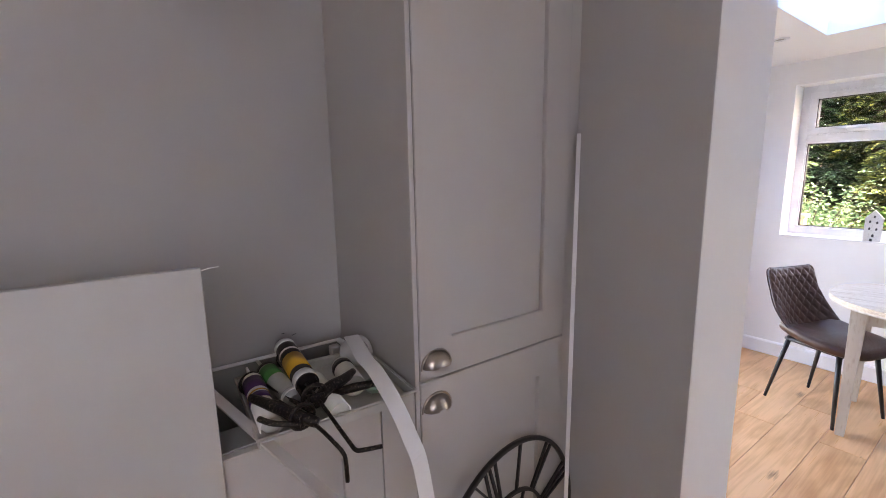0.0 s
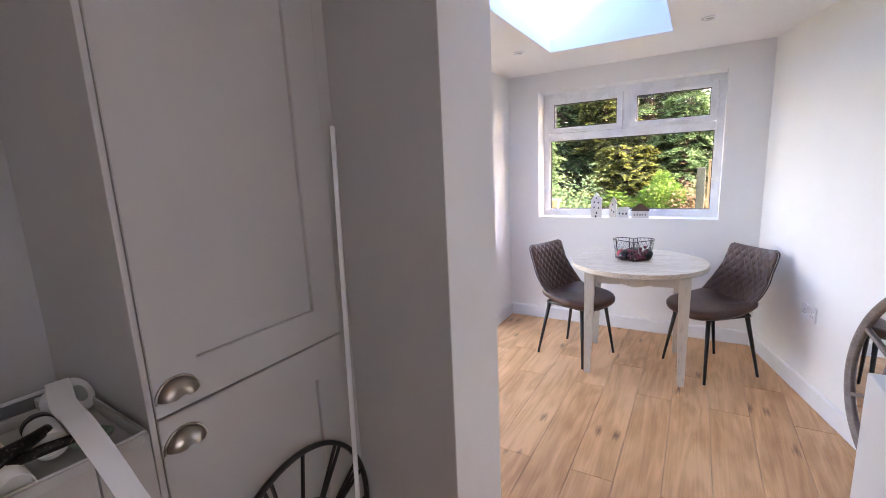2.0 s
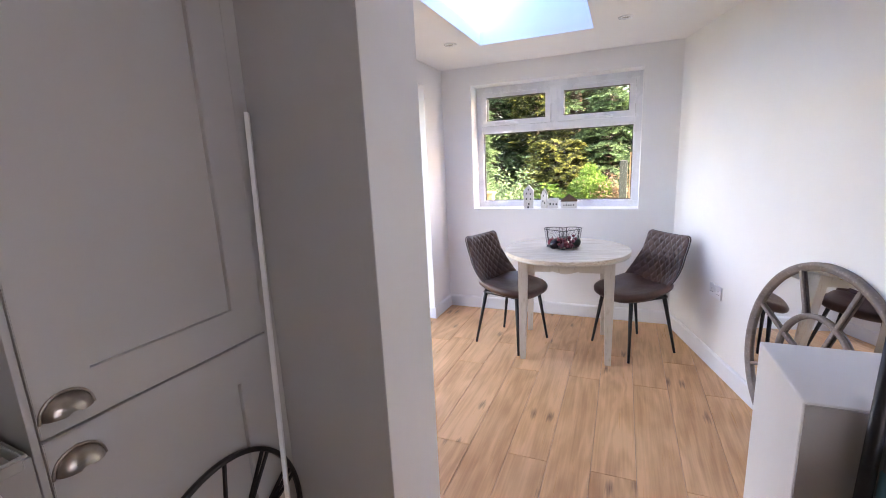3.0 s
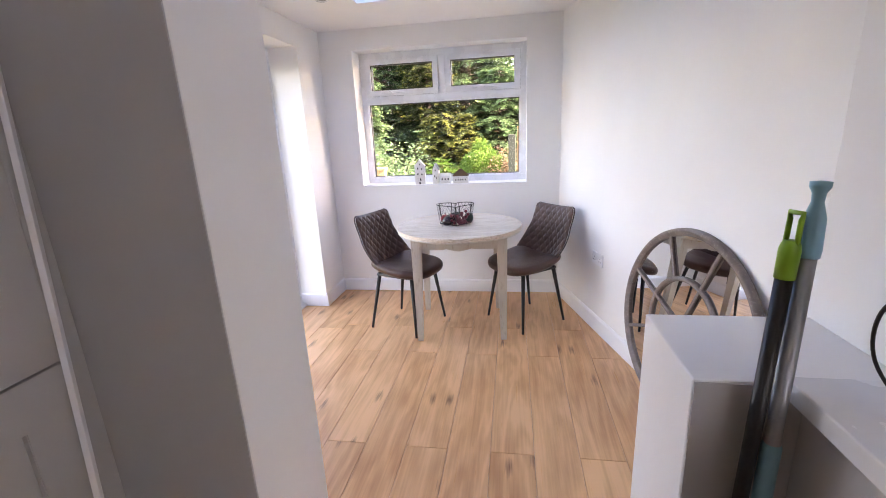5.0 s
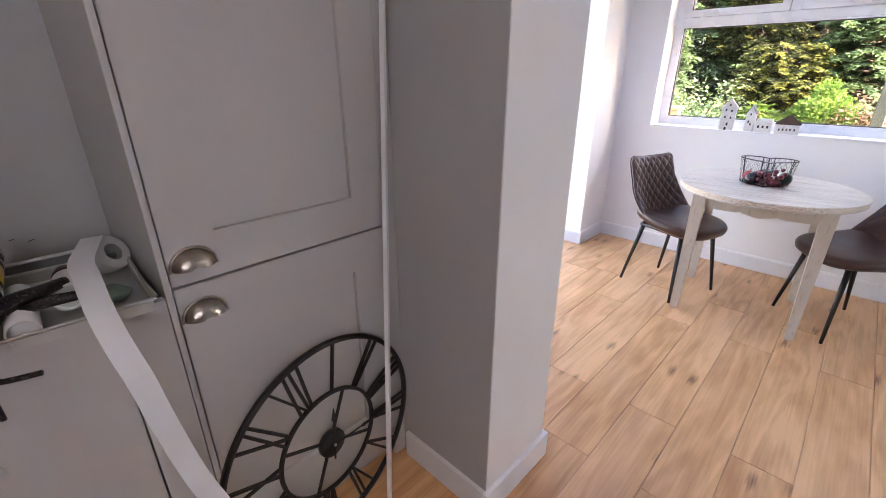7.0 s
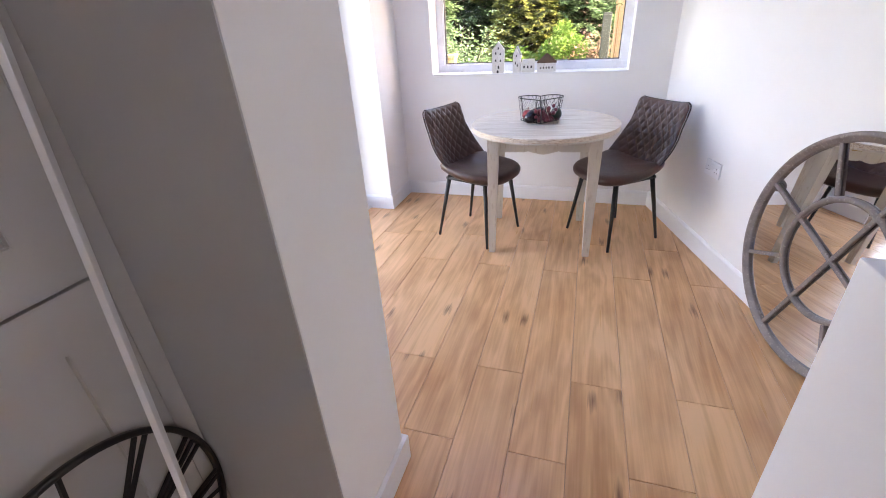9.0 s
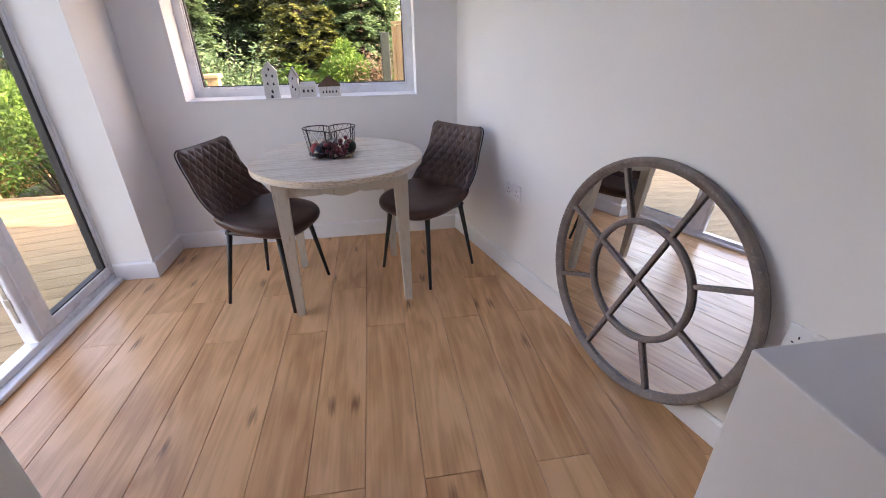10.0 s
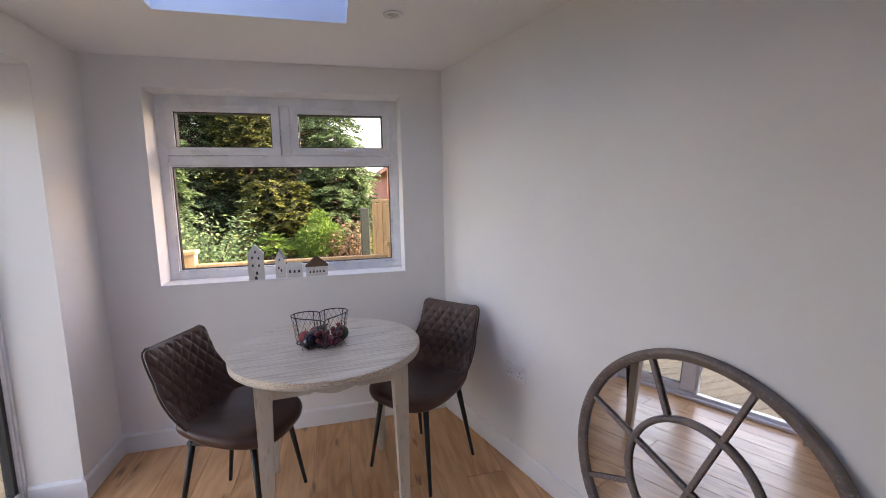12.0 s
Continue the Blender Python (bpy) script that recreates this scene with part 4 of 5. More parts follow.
def little_house(y, w, wall_h, roof_h, depth, mat_roof, windows, label, yaw=0, roof_t=0.004, ridge_x=False, hip=1.0):
    """A block house: gabled body, roof, and dark windows cut in the front."""
    h = thing("ornament_house", pose(4.275, y, SZ, 0, 0, yaw), label, "ornament", "wooden houses on the sill")
    b = bmesh.new()
    d = depth / 2
    if ridge_x:
        pts = [(-w / 2, 0), (w / 2, 0), (w / 2, wall_h), (0, wall_h + roof_h), (-w / 2, wall_h)]
        f, k = [b.verts.new((-d, q, z)) for q, z in pts], [b.verts.new((d, q, z)) for q, z in pts]
    else:
        pts = [(-d, 0), (d, 0), (d, wall_h), (0, wall_h + roof_h), (-d, wall_h)]
        f, k = ([b.verts.new((q, sg * w / 2 * (hip if z > wall_h else 1), z)) for q, z in pts] for sg in (-1, 1))
    b.faces.new(f[::-1]), b.faces.new(k)
    for i in range(5):
        b.faces.new((f[i], f[(i + 1) % 5], k[(i + 1) % 5], k[i]))
    bmesh.ops.bevel(b, geom=list(b.edges), offset=0.0012, segments=1, affect='EDGES')
    part("body", b, HWHITE, h)
    b = bmesh.new()
    e = 0.003
    for s in (-1, 1):
        if ridge_x:
            q = [(-d - e, s * (w / 2 + e), wall_h - 0.001), (-d - e, 0, wall_h + roof_h + 0.001), (d + e, 0, wall_h + roof_h + 0.001), (d + e, s * (w / 2 + e), wall_h - 0.001)]
        else:
            q = [(s * (d + e), -w / 2 - e, wall_h - 0.001), (0, -w / 2 * hip, wall_h + roof_h + 0.001), (0, w / 2 * hip, wall_h + roof_h + 0.001), (s * (d + e), w / 2 + e, wall_h - 0.001)]
        lo = [b.verts.new(p) for p in q]
        hi = [b.verts.new((p[0], p[1], p[2] + roof_t)) for p in q]
        b.faces.new(lo), b.faces.new(hi[::-1])
        for i in range(4):
            b.faces.new((lo[i], lo[(i + 1) % 4], hi[(i + 1) % 4], hi[i]))
    part("roof", b, mat_roof, h)
    for wy, wz, ww, wh in windows:
        q = bmesh.new()
        n = 7
        arch = [(wy - ww / 2, wz), (wy + ww / 2, wz)] + [(wy + ww / 2 * math.cos(math.pi * i / n), wz + wh - ww / 2 + ww / 2 * math.sin(math.pi * i / n)) for i in range(n + 1)]
        f = [q.verts.new((-d - 0.0012, -a, z)) for a, z in arch]
        k = [q.verts.new((-d + 0.002, -a, z)) for a, z in arch]
        q.faces.new(f), q.faces.new(k[::-1])
        for i in range(len(arch)):
            q.faces.new((f[i], f[(i + 1) % len(arch)], k[(i + 1) % len(arch)], k[i]))
        part("window", q, SEAL, h)


little_house(1.030, 0.088, 0.150, 0.055, 0.045, HWHITE, [(-0.018, 0.125, 0.010, 0.016), (0.016, 0.120, 0.010, 0.016), (0.0, 0.158, 0.009, 0.016), (-0.018, 0.078, 0.010, 0.016), (0.016, 0.075, 0.010, 0.016), (0.002, 0.03, 0.012, 0.02), (-0.004, 0.0, 0.014, 0.02)], "tall narrow white wooden house ornament on the window sill", 8, ridge_x=True)
little_house(0.893, 0.052, 0.115, 0.055, 0.045, HGREY, [(0.0, 0.105, 0.008, 0.014), (-0.006, 0.055, 0.008, 0.016), (0.008, 0.04, 0.009, 0.016)], "white wooden tower ornament with a dark pointed roof", -6, ridge_x=True)
little_house(0.812, 0.088, 0.058, 0.026, 0.04, HWHITE, [(-0.026, 0.028, 0.011, 0.017), (0.0, 0.028, 0.011, 0.017), (0.026, 0.028, 0.011, 0.017)], "low white wooden house ornament on the sill", -4)
little_house(0.683, 0.130, 0.060, 0.052, 0.05, HBROWN, [(-0.04, 0.02, 0.009, 0.014), (-0.02, 0.022, 0.009, 0.014), (0.0, 0.022, 0.009, 0.014), (0.018, 0.022, 0.009, 0.014), (0.04, 0.022, 0.009, 0.014)], "white wooden house ornament with a brown roof", 3, 0.006, hip=0.12)

# ---- metal clock skeleton on the floor ----
CR = 0.328
clock = thing("wall_clock", pose(1.090, 1.190, 0.005, -2.2, 0, 7.0), "large black metal skeleton clock leaning on the cabinet", "clock")
b = bmesh.new()
rim_ring(b, [(CR - 0.014, -0.005), (CR - 0.012, -0.008), (CR - 0.002, -0.008), (CR, -0.005), (CR, 0.005), (CR - 0.014, 0.005)], CR)
part("outer_ring", b, BLACK, clock, "", True)
CI = 0.164
b = bmesh.new()
rim_ring(b, [(CI - 0.005, -0.005), (CI + 0.005, -0.005), (CI + 0.005, 0.004), (CI - 0.005, 0.004)], CR)
part("inner_ring", b, BLACK, clock)
TURN_C = 20.0
NUM = {12: ("X", "I", "I"), 1: ("I",), 2: ("I", "I"), 3: ("I", "I", "I"), 4: ("I", "V"), 5: ("V",), 6: ("V", "I"), 7: ("V", "I", "I"), 8: ("V", "I", "I", "I"), 9: ("I", "X"), 10: ("X",), 11: ("X", "I")}


def bar_between(bm, p, q, w, y=0.0, t=0.004):
    p, q = Vector((p[0], 0, p[1])), Vector((q[0], 0, q[1]))
    d = (q - p)
    ln = d.length
    a = math.atan2(d.z, d.x)
    box(bm, 0, ln, y - t, y + t, -w / 2, w / 2, 0, Matrix.Translation(p) @ Matrix.Rotation(-a, 4, 'Y'))


for hour, strokes in NUM.items():
    b = bmesh.new()
    a0 = 90 - 30 * hour + TURN_C
    widths = {"I": 0.020, "V": 0.040, "X": 0.046}
    total = sum(widths[s] for s in strokes)
    off = -total / 2
    r0, r1 = CI + 0.004, CR - 0.012
    for s in strokes:
        w = widths[s]
        mid = off + w / 2

        def at(r, o):
            a = math.radians(a0) - o / ((r0 + r1) / 2) * (0.75 if r < 0.2 else 1.0)
            return (r * math.cos(a), CR + r * math.sin(a))
        if s == "I":
            bar_between(b, at(r0, mid), at(r1, mid), 0.0075)
        elif s == "V":
            bar_between(b, at(r0, mid), at(r1, mid - w / 2.4), 0.0075), bar_between(b, at(r0, mid), at(r1, mid + w / 2.4), 0.0065, 0.0005)
        else:
            bar_between(b, at(r0, mid - w / 2.4), at(r1, mid + w / 2.4), 0.0075), bar_between(b, at(r0, mid + w / 2.4), at(r1, mid - w / 2.4), 0.0065, 0.0005)
        off += w
    part("numeral", b, BLACK, clock)
for a in (45, 135, 225, 315):
    b = bmesh.new()
    c, s = math.cos(math.radians(a + TURN_C)), math.sin(math.radians(a + TURN_C))
    bar_between(b, (0.03 * c, CR + 0.03 * s), (CI * c, CR + CI * s), 0.006, 0.001)
    part("spoke", b, BLACK, clock)
b = bmesh.new()
lathe(b, [(0, -0.006), (0.040, -0.006), (0.043, -0.003), (0.043, 0.012), (0.040, 0.015), (0, 0.015)], 36, m=Matrix.Translation((0, 0, CR)) @ pose(0, 0, 0, 90, 0, 0))
part("hub", b, BLACK, clock, "", True)
b = bmesh.new()
ball(b, (0, -0.020, CR), 0.005)
part("spindle", b, STEEL, clock, "small steel spindle", True)


def hand_mesh(ln, w, a):
    b = bmesh.new()
    pts = [(-0.05, -0.003), (-0.05, 0.003), (ln * 0.62, 0.0025), (ln * 0.70, w), (ln * 0.76, w * 0.8), (ln, 0.0006), (ln, -0.0006), (ln * 0.76, -w * 0.8), (ln * 0.70, -w), (ln * 0.62, -0.0025)]
    f, k = [b.verts.new((x, -0.019, z)) for x, z in pts], [b.verts.new((x, -0.0175, z)) for x, z in pts]
    b.faces.new(f), b.faces.new(k[::-1])
    for i in range(len(pts)):
        b.faces.new((f[i], f[(i + 1) % len(pts)], k[(i + 1) % len(pts)], k[i]))
    bmesh.ops.transform(b, matrix=Matrix.Translation((0, 0, CR)) @ Matrix.Rotation(-math.radians(a), 4, 'Y'), verts=b.verts)
    return b


part("hour_hand", hand_mesh(0.125, 0.008, 84), BLACK, clock)
part("minute_hand", hand_mesh(0.165, 0.007, -6), BLACK, clock)

# pencil marks left on the wall above the cabinet
for k, (x, z) in enumerate(((0.600, 0.962), (0.632, 0.950))):
    bm = bmesh.new()
    tube(bm, [(x, CY - 0.0004, z), (x + 0.009 + 0.004 * (k % 2), CY - 0.0004, z + 0.003 * (k % 3))], 0.0011, 4)
    mk = part("wall_mark", bm, SEAL)
    structure(mk, "small dark scuff mark on the grey wall", "mark")

# ---- loose trims and board ----
b = bmesh.new()
box(b, -0.006, 0.006, -0.011, 0.011, 0, 1.0, 0.0015)
d = Vector((1.395, 1.240, 1.567)) - Vector((1.209, 1.101, 0.004))
q = d.to_track_quat('Z', 'Y')
for v in b.verts:
    v.co.z *= d.length
trim = part("trim_strip", b, TRIM)
trim.matrix_world = Matrix.Translation((1.209, 1.101, 0.004)) @ q.to_matrix().to_4x4()
tagged(trim, "thin white timber trim leaning in the corner", "trim strip")

board = bx("loose_panel", -0.42, 0.348, 1.236, 1.254, 0.004, 1.296, material("pale_board", (0.49, 0.49, 0.485), 0.45, var=0.04, scale=4), None, 0.0015)
tagged(board, "plain white panel standing against the base cabinet", "panel")
b = bmesh.new()
tube(b, [(0.348, 1.243, 1.290), (0.362, 1.243, 1.293), (0.378, 1.243, 1.294)], 0.001, 5)
part("splinter", b, TRIM, board)
b = bmesh.new()
p0, p1 = Vector((0.326, 1.541, 0.987)), Vector((0.522, 0.970, 0.868))
d = p1 - p0
box(b, -0.0115, 0.0115, -0.003, 0.003, 0, d.length, 0.001)
strip = part("edging_strip", b, CAB)
strip.matrix_world = Matrix.Translation(p0) @ d.to_track_quat('Z', 'Y').to_matrix().to_4x4()
tagged(strip, "grey cabinet edging strip leaning over the open cabinet", "trim strip")

for x0, y0, yaw in ((0.98, 1.225, 12), (1.08, 1.232, 7)):
    clip = bx("plinth_clip", -0.045, 0.045, -0.008, 0.008, 0.0, 0.014, UPVC, None, 0.003, m=pose(x0, y0, 0.003, 0, 0, yaw))
    tagged(clip, "white plastic plinth clip lying on the floor", "clip", "plinth clips")

# roll of white edging tape, its loose end hanging to the floor
tape = thing("edging_roll", pose(0.745, 1.50, 0.935), "roll of white edging tape with a loose end", "tape roll")
b = bmesh.new()
lathe(b, [(0.020, -0.030), (0.038, -0.030), (0.041, -0.027), (0.041, 0.027), (0.038, 0.030), (0.020, 0.030)], 28, m=pose(0, 0, 0.012, 62, 0, 38))
part("roll", b, TRIM, tape, "", True)
b = bmesh.new()
pts = [Vector(p) for p in ((-0.010, 0.010, 0.060), (-0.032, -0.080, 0.066), (-0.054, -0.170, 0.068), (-0.058, -0.240, 0.060), (-0.061, -0.314, 0.033), (-0.059, -0.358, 0.001), (-0.053, -0.387, -0.041), (-0.045, -0.408, -0.086), (-0.033, -0.417, -0.185), (-0.010, -0.415, -0.335), (0.020, -0.410, -0.465), (0.055, -0.405, -0.605), (0.100, -0.400, -0.765), (0.140, -0.400, -0.875), (0.185, -0.405, -0.923), (0.275, -0.400, -0.927), (0.355, -0.370, -0.927))]
fine = []
for i in range(len(pts) - 1):
    a0, a1, a2, a3 = pts[max(i - 1, 0)], pts[i], pts[i + 1], pts[min(i + 2, len(pts) - 1)]
    for k in range(6):
        t = k / 6
        fine.append(0.5 * ((2 * a1) + (a2 - a0) * t + (2 * a0 - 5 * a1 + 4 * a2 - a3) * t * t + (3 * a1 - a0 - 3 * a2 + a3) * t ** 3))
fine.append(pts[-1])
rows = []
for i, p in enumerate(fine):
    d = (fine[min(i + 1, len(fine) - 1)] - fine[max(i - 1, 0)]).normalized()
    side = Vector((0.96, 0.22, 0.0))
    side = (side - d * side.dot(d)).normalized() * 0.021
    nrm = d.cross(side).normalized() * 0.0006
    rows.append([b.verts.new(p + side * s + nrm * u) for s, u in ((-1, -1), (1, -1), (1, 1), (-1, 1))])
for a, c in zip(rows, rows[1:]):
    for i in range(4):
        b.faces.new((a[i], a[(i + 1) % 4], c[(i + 1) % 4], c[i]))
b.faces.new(rows[0]), b.faces.new(rows[-1][::-1])
part("loose_end", b, TRIM, tape)

# ---- tray of decorating tools on the open cabinet ----
FROST = material("cloudy_plastic", (0.50, 0.50, 0.48), 0.35, var=0.1, scale=12)
tray = thing("plastic_tray", pose(0.60, 1.385, 0.9095, 0, 0, -3), "shallow cloudy plastic tray across the open cabinet", "tray")
b = bmesh.new()
box(b, -0.175, 0.175, -0.155, 0.155, 0.0, 0.003, 0.001)
for a in ((-0.175, 0.175, -0.158, -0.155), (-0.175, 0.175, 0.155, 0.158), (-0.178, -0.175, -0.155, 0.155), (0.175, 0.178, -0.155, 0.155)):
    box(b, *a, 0.0, 0.026, 0.001)
part("body", b, FROST, tray)
b = bmesh.new()
tube(b, [(-0.18, -0.16, 0.026), (0.18, -0.16, 0.026), (0.18, 0.16, 0.026), (-0.18, 0.16, 0.026)], 0.004, 6, True)
part("rim", b, FROST, tray, "", True)
CWHITE = material("white_plastic_tube", (0.70, 0.70, 0.68), 0.35, var=0.06, scale=20)
LPURPLE = material("purple_label", (0.075, 0.030, 0.13), 0.4, var=0.1)
LGREEN = material("green_label", (0.03, 0.20, 0.055), 0.4, var=0.1)
LYELLOW = material("yellow_label", (0.62, 0.33, 0.02), 0.4, var=0.1)
LBLACK = material("black_label", (0.02, 0.02, 0.022), 0.4, var=0.1)
CGREY = material("grey_plastic_tube", (0.34, 0.35, 0.35), 0.4, var=0.1)
GUN = material("grimy_black_metal", (0.012, 0.011, 0.011), 0.42, metal=0.3, var=0.4, scale=40, grain=180, bump=0.3, wear=(0.12, 0.10, 0.085))


def cartridge(tip, tail, r, body, bands, label, nozzle=True):
    """A sealant tube from its tip to its open tail, with printed bands."""
    tip, tail = Vector(tip), Vector(tail)
    d = tip - tail
    ln = d.length
    c = thing("sealant_tube", Matrix.Translation(tail) @ d.to_track_quat('Z', 'Y').to_matrix().to_4x4(), label, "sealant tube", "sealant tubes on the tray")
    nz = 0.25 if nozzle else 0.0
    bl = ln * (1 - nz)
    b = bmesh.new()
    lathe(b, [(r * 0.86, 0.05 * bl), (r * 0.88, 0.0), (r, 0.0), (r, bl * 0.97), (r * 0.9, bl), (0, bl)], 28)
    lathe(b, [(0, 0.052 * bl), (r * 0.86, 0.05 * bl)], 28)
    part("tube", b, body, c, "", True)
    for z0, z1, m in bands:
        b = bmesh.new()
        lathe(b, [(r + 0.0002, bl * z0), (r + 0.0006, bl * z0), (r + 0.0006, bl * z1), (r + 0.0002, bl * z1)], 28)
        part("label_band", b, m, c, "", True)
    for z0, z1, m in bands:
        if z1 - z0 > 0.15:
            for q in range(3):
                b = bmesh.new()
                zc, hw = bl * (z0 + (z1 - z0) * (0.3 + 0.22 * q)), bl * 0.018
                arc = [math.radians(-150 + 12 * i) for i in range(10 - 2 * (q % 2))]
                lo = [b.verts.new(((r + 0.0009) * math.cos(a), (r + 0.0009) * math.sin(a), zc - hw)) for a in arc]
                hi = [b.verts.new(((r + 0.0009) * math.cos(a), (r + 0.0009) * math.sin(a), zc + hw)) for a in arc]
                for i in range(len(arc) - 1):
                    b.faces.new((lo[i], lo[i + 1], hi[i + 1], hi[i]))
                part("print_line", b, CWHITE if m is not LYELLOW else LBLACK, c)
    if nozzle:
        b = bmesh.new()
        lathe(b, [(r * 0.5, bl), (r * 0.45, bl + 0.008), (r * 0.25, bl + 0.012), (0.003, ln), (0, ln)], 16)
        part("nozzle", b, CWHITE, c, "", True)
    return c


cartridge((0.455, 1.535, 0.966), (0.446, 1.262, 0.938), 0.024, CWHITE, [(0.66, 0.92, LPURPLE), (0.58, 0.61, LYELLOW), (0.44, 0.56, LPURPLE)], "white sealant tube with a purple label")
cartridge((0.487, 1.570, 0.966), (0.517, 1.318, 0.944), 0.024, CGREY, [(0.62, 0.90, LGREEN), (0.92, 0.98, LBLACK), (0.12, 0.18, CWHITE)], "grey sealant tube with a green label")
cartridge((0.562, 1.575, 0.985), (0.546, 1.328, 0.978), 0.0275, LBLACK, [(0.22, 0.55, LYELLOW), (0.0, 0.12, CWHITE), (0.66, 0.70, CWHITE), (0.86, 0.96, CWHITE)], "black adhesive tube with a yellow label", False)
cartridge((0.590, 1.42, 0.938), (0.584, 1.228, 0.938), 0.024, CWHITE, [], "empty white sealant tube lying open end out", False)
cartridge((0.672, 1.44, 0.946), (0.655, 1.312, 0.946), 0.027, CWHITE, [(0.7, 0.9, LBLACK)], "white paper-wrapped tube on the tray", False)


def caulk_gun(a, c, rod, grip, trigger, label):
    """A skeleton gun: half-round cradle, trigger frame, bent rod."""
    g = thing("caulking_gun", pose(0, 0, 0), label, "caulking gun", "caulking guns on the tray")
    a, c = Vector(a), Vector(c)
    d = (c - a).normalized()
    side = d.cross(Vector((0, 0, 1))).normalized()
    b = bmesh.new()
    for s in (-1, 1):
        tube(b, [a + side * 0.022 * s, c + side * 0.022 * s], 0.005, 8)
    ring = [a + side * 0.026 * math.cos(2 * math.pi * k / 20) + Vector((0, 0, 1)) * 0.026 * math.sin(2 * math.pi * k / 20) for k in range(20)]
    tube(b, ring, 0.004, 6, True)
    ring = [c + side * 0.026 * math.cos(2 * math.pi * k / 20) + Vector((0, 0, 1)) * 0.026 * math.sin(2 * math.pi * k / 20) for k in range(20)]
    tube(b, ring, 0.005, 6, True)
    part("cradle", b, GUN, g, "", True)
    b = bmesh.new()
    tube(b, smooth_path(grip, 4), [0.009 + 0.0045 * math.sin(math.pi * min(1, k / (4 * (len(grip) - 1)) * 0.9 + 0.1)) for k in range(4 * (len(grip) - 1) + 1)], 10)
    part("grip", b, GUN, g, "", True)
    b = bmesh.new()
    tube(b, smooth_path(trigger, 4), 0.0062, 8)
    part("trigger", b, GUN, g, "", True)
    b = bmesh.new()
    tube(b, smooth_path([tuple(c - d * 0.1)] + rod, 5), 0.0042, 8)
    part("rod", b, GUN, g, "bent steel push rod", True)
    b = bmesh.new()
    box(b, -0.016, 0.016, -0.004, 0.004, -0.012, 0.012, 0.002, Matrix.Translation(c + d * 0.018) @ d.to_track_quat('Y', 'Z').to_matrix().to_4x4())
    part("thumb_plate", b, GUN, g, "worn steel plate")


caulk_gun((0.450, 1.470, 0.952), (0.500, 1.225, 0.962), [(0.512, 1.19, 0.958), (0.528, 1.115, 0.946), (0.533, 1.093, 0.938), (0.535, 1.088, 0.925), (0.536, 1.087, 0.880)], [(0.520, 1.190, 0.957), (0.490, 1.222, 0.968), (0.458, 1.280, 0.974), (0.428, 1.352, 0.972)], [(0.505, 1.205, 0.950), (0.462, 1.222, 0.960), (0.440, 1.240, 0.962), (0.425, 1.270, 0.962)], "grimy black caulking gun with a bent rod")
caulk_gun((0.555, 1.520, 0.972), (0.543, 1.270, 0.974), [(0.545, 1.235, 0.970), (0.547, 1.100, 0.954), (0.549, 1.072, 0.950), (0.560, 1.064, 0.949), (0.594, 1.050, 0.951)], [(0.548, 1.258, 0.974), (0.580, 1.282, 0.978), (0.620, 1.300, 0.976), (0.660, 1.330, 0.974)], [(0.548, 1.268, 0.962), (0.590, 1.290, 0.964), (0.630, 1.330, 0.964)], "dirty black caulking gun resting on the tubes")
b = bmesh.new()
tube(b, [(0.590, 1.285, 0.958), (0.635, 1.268, 0.966), (0.660, 1.258, 0.968), (0.685, 1.250, 0.970)], [0.009, 0.011, 0.010, 0.008], 8)
tool = part("scraper_tool", b, GUN, None, "", True)
tagged(tool, "dirty dark metal tool lying on the tubes", "tool")
b = bmesh.new()
bmesh.ops.create_icosphere(b, subdivisions=3, radius=0.03, matrix=Matrix.Translation((0.715, 1.315, 0.929)) @ Matrix.Diagonal((1.3, 1.0, 0.45, 1)))
for v in b.verts:
    v.co += Vector(noise.noise_vector(v.co * 45)) * 0.007
tagged(part("green_cloth", b, material("pale_green_cloth", (0.20, 0.30, 0.24), 0.9, var=0.15, scale=30), None, "", True), "crumpled pale green cloth on the tray", "cloth")

# ---- mop and broom handles by the half wall ----
GREENCAP = material("lime_plastic", (0.17, 0.36, 0.02), 0.4, var=0.08)
BLUECAP = material("pale_blue_plastic", (0.16, 0.36, 0.44), 0.4, var=0.08)
GREYTUBE = material("grey_metal_tube", (0.28, 0.29, 0.30), 0.4, metal=0.5, var=0.1)


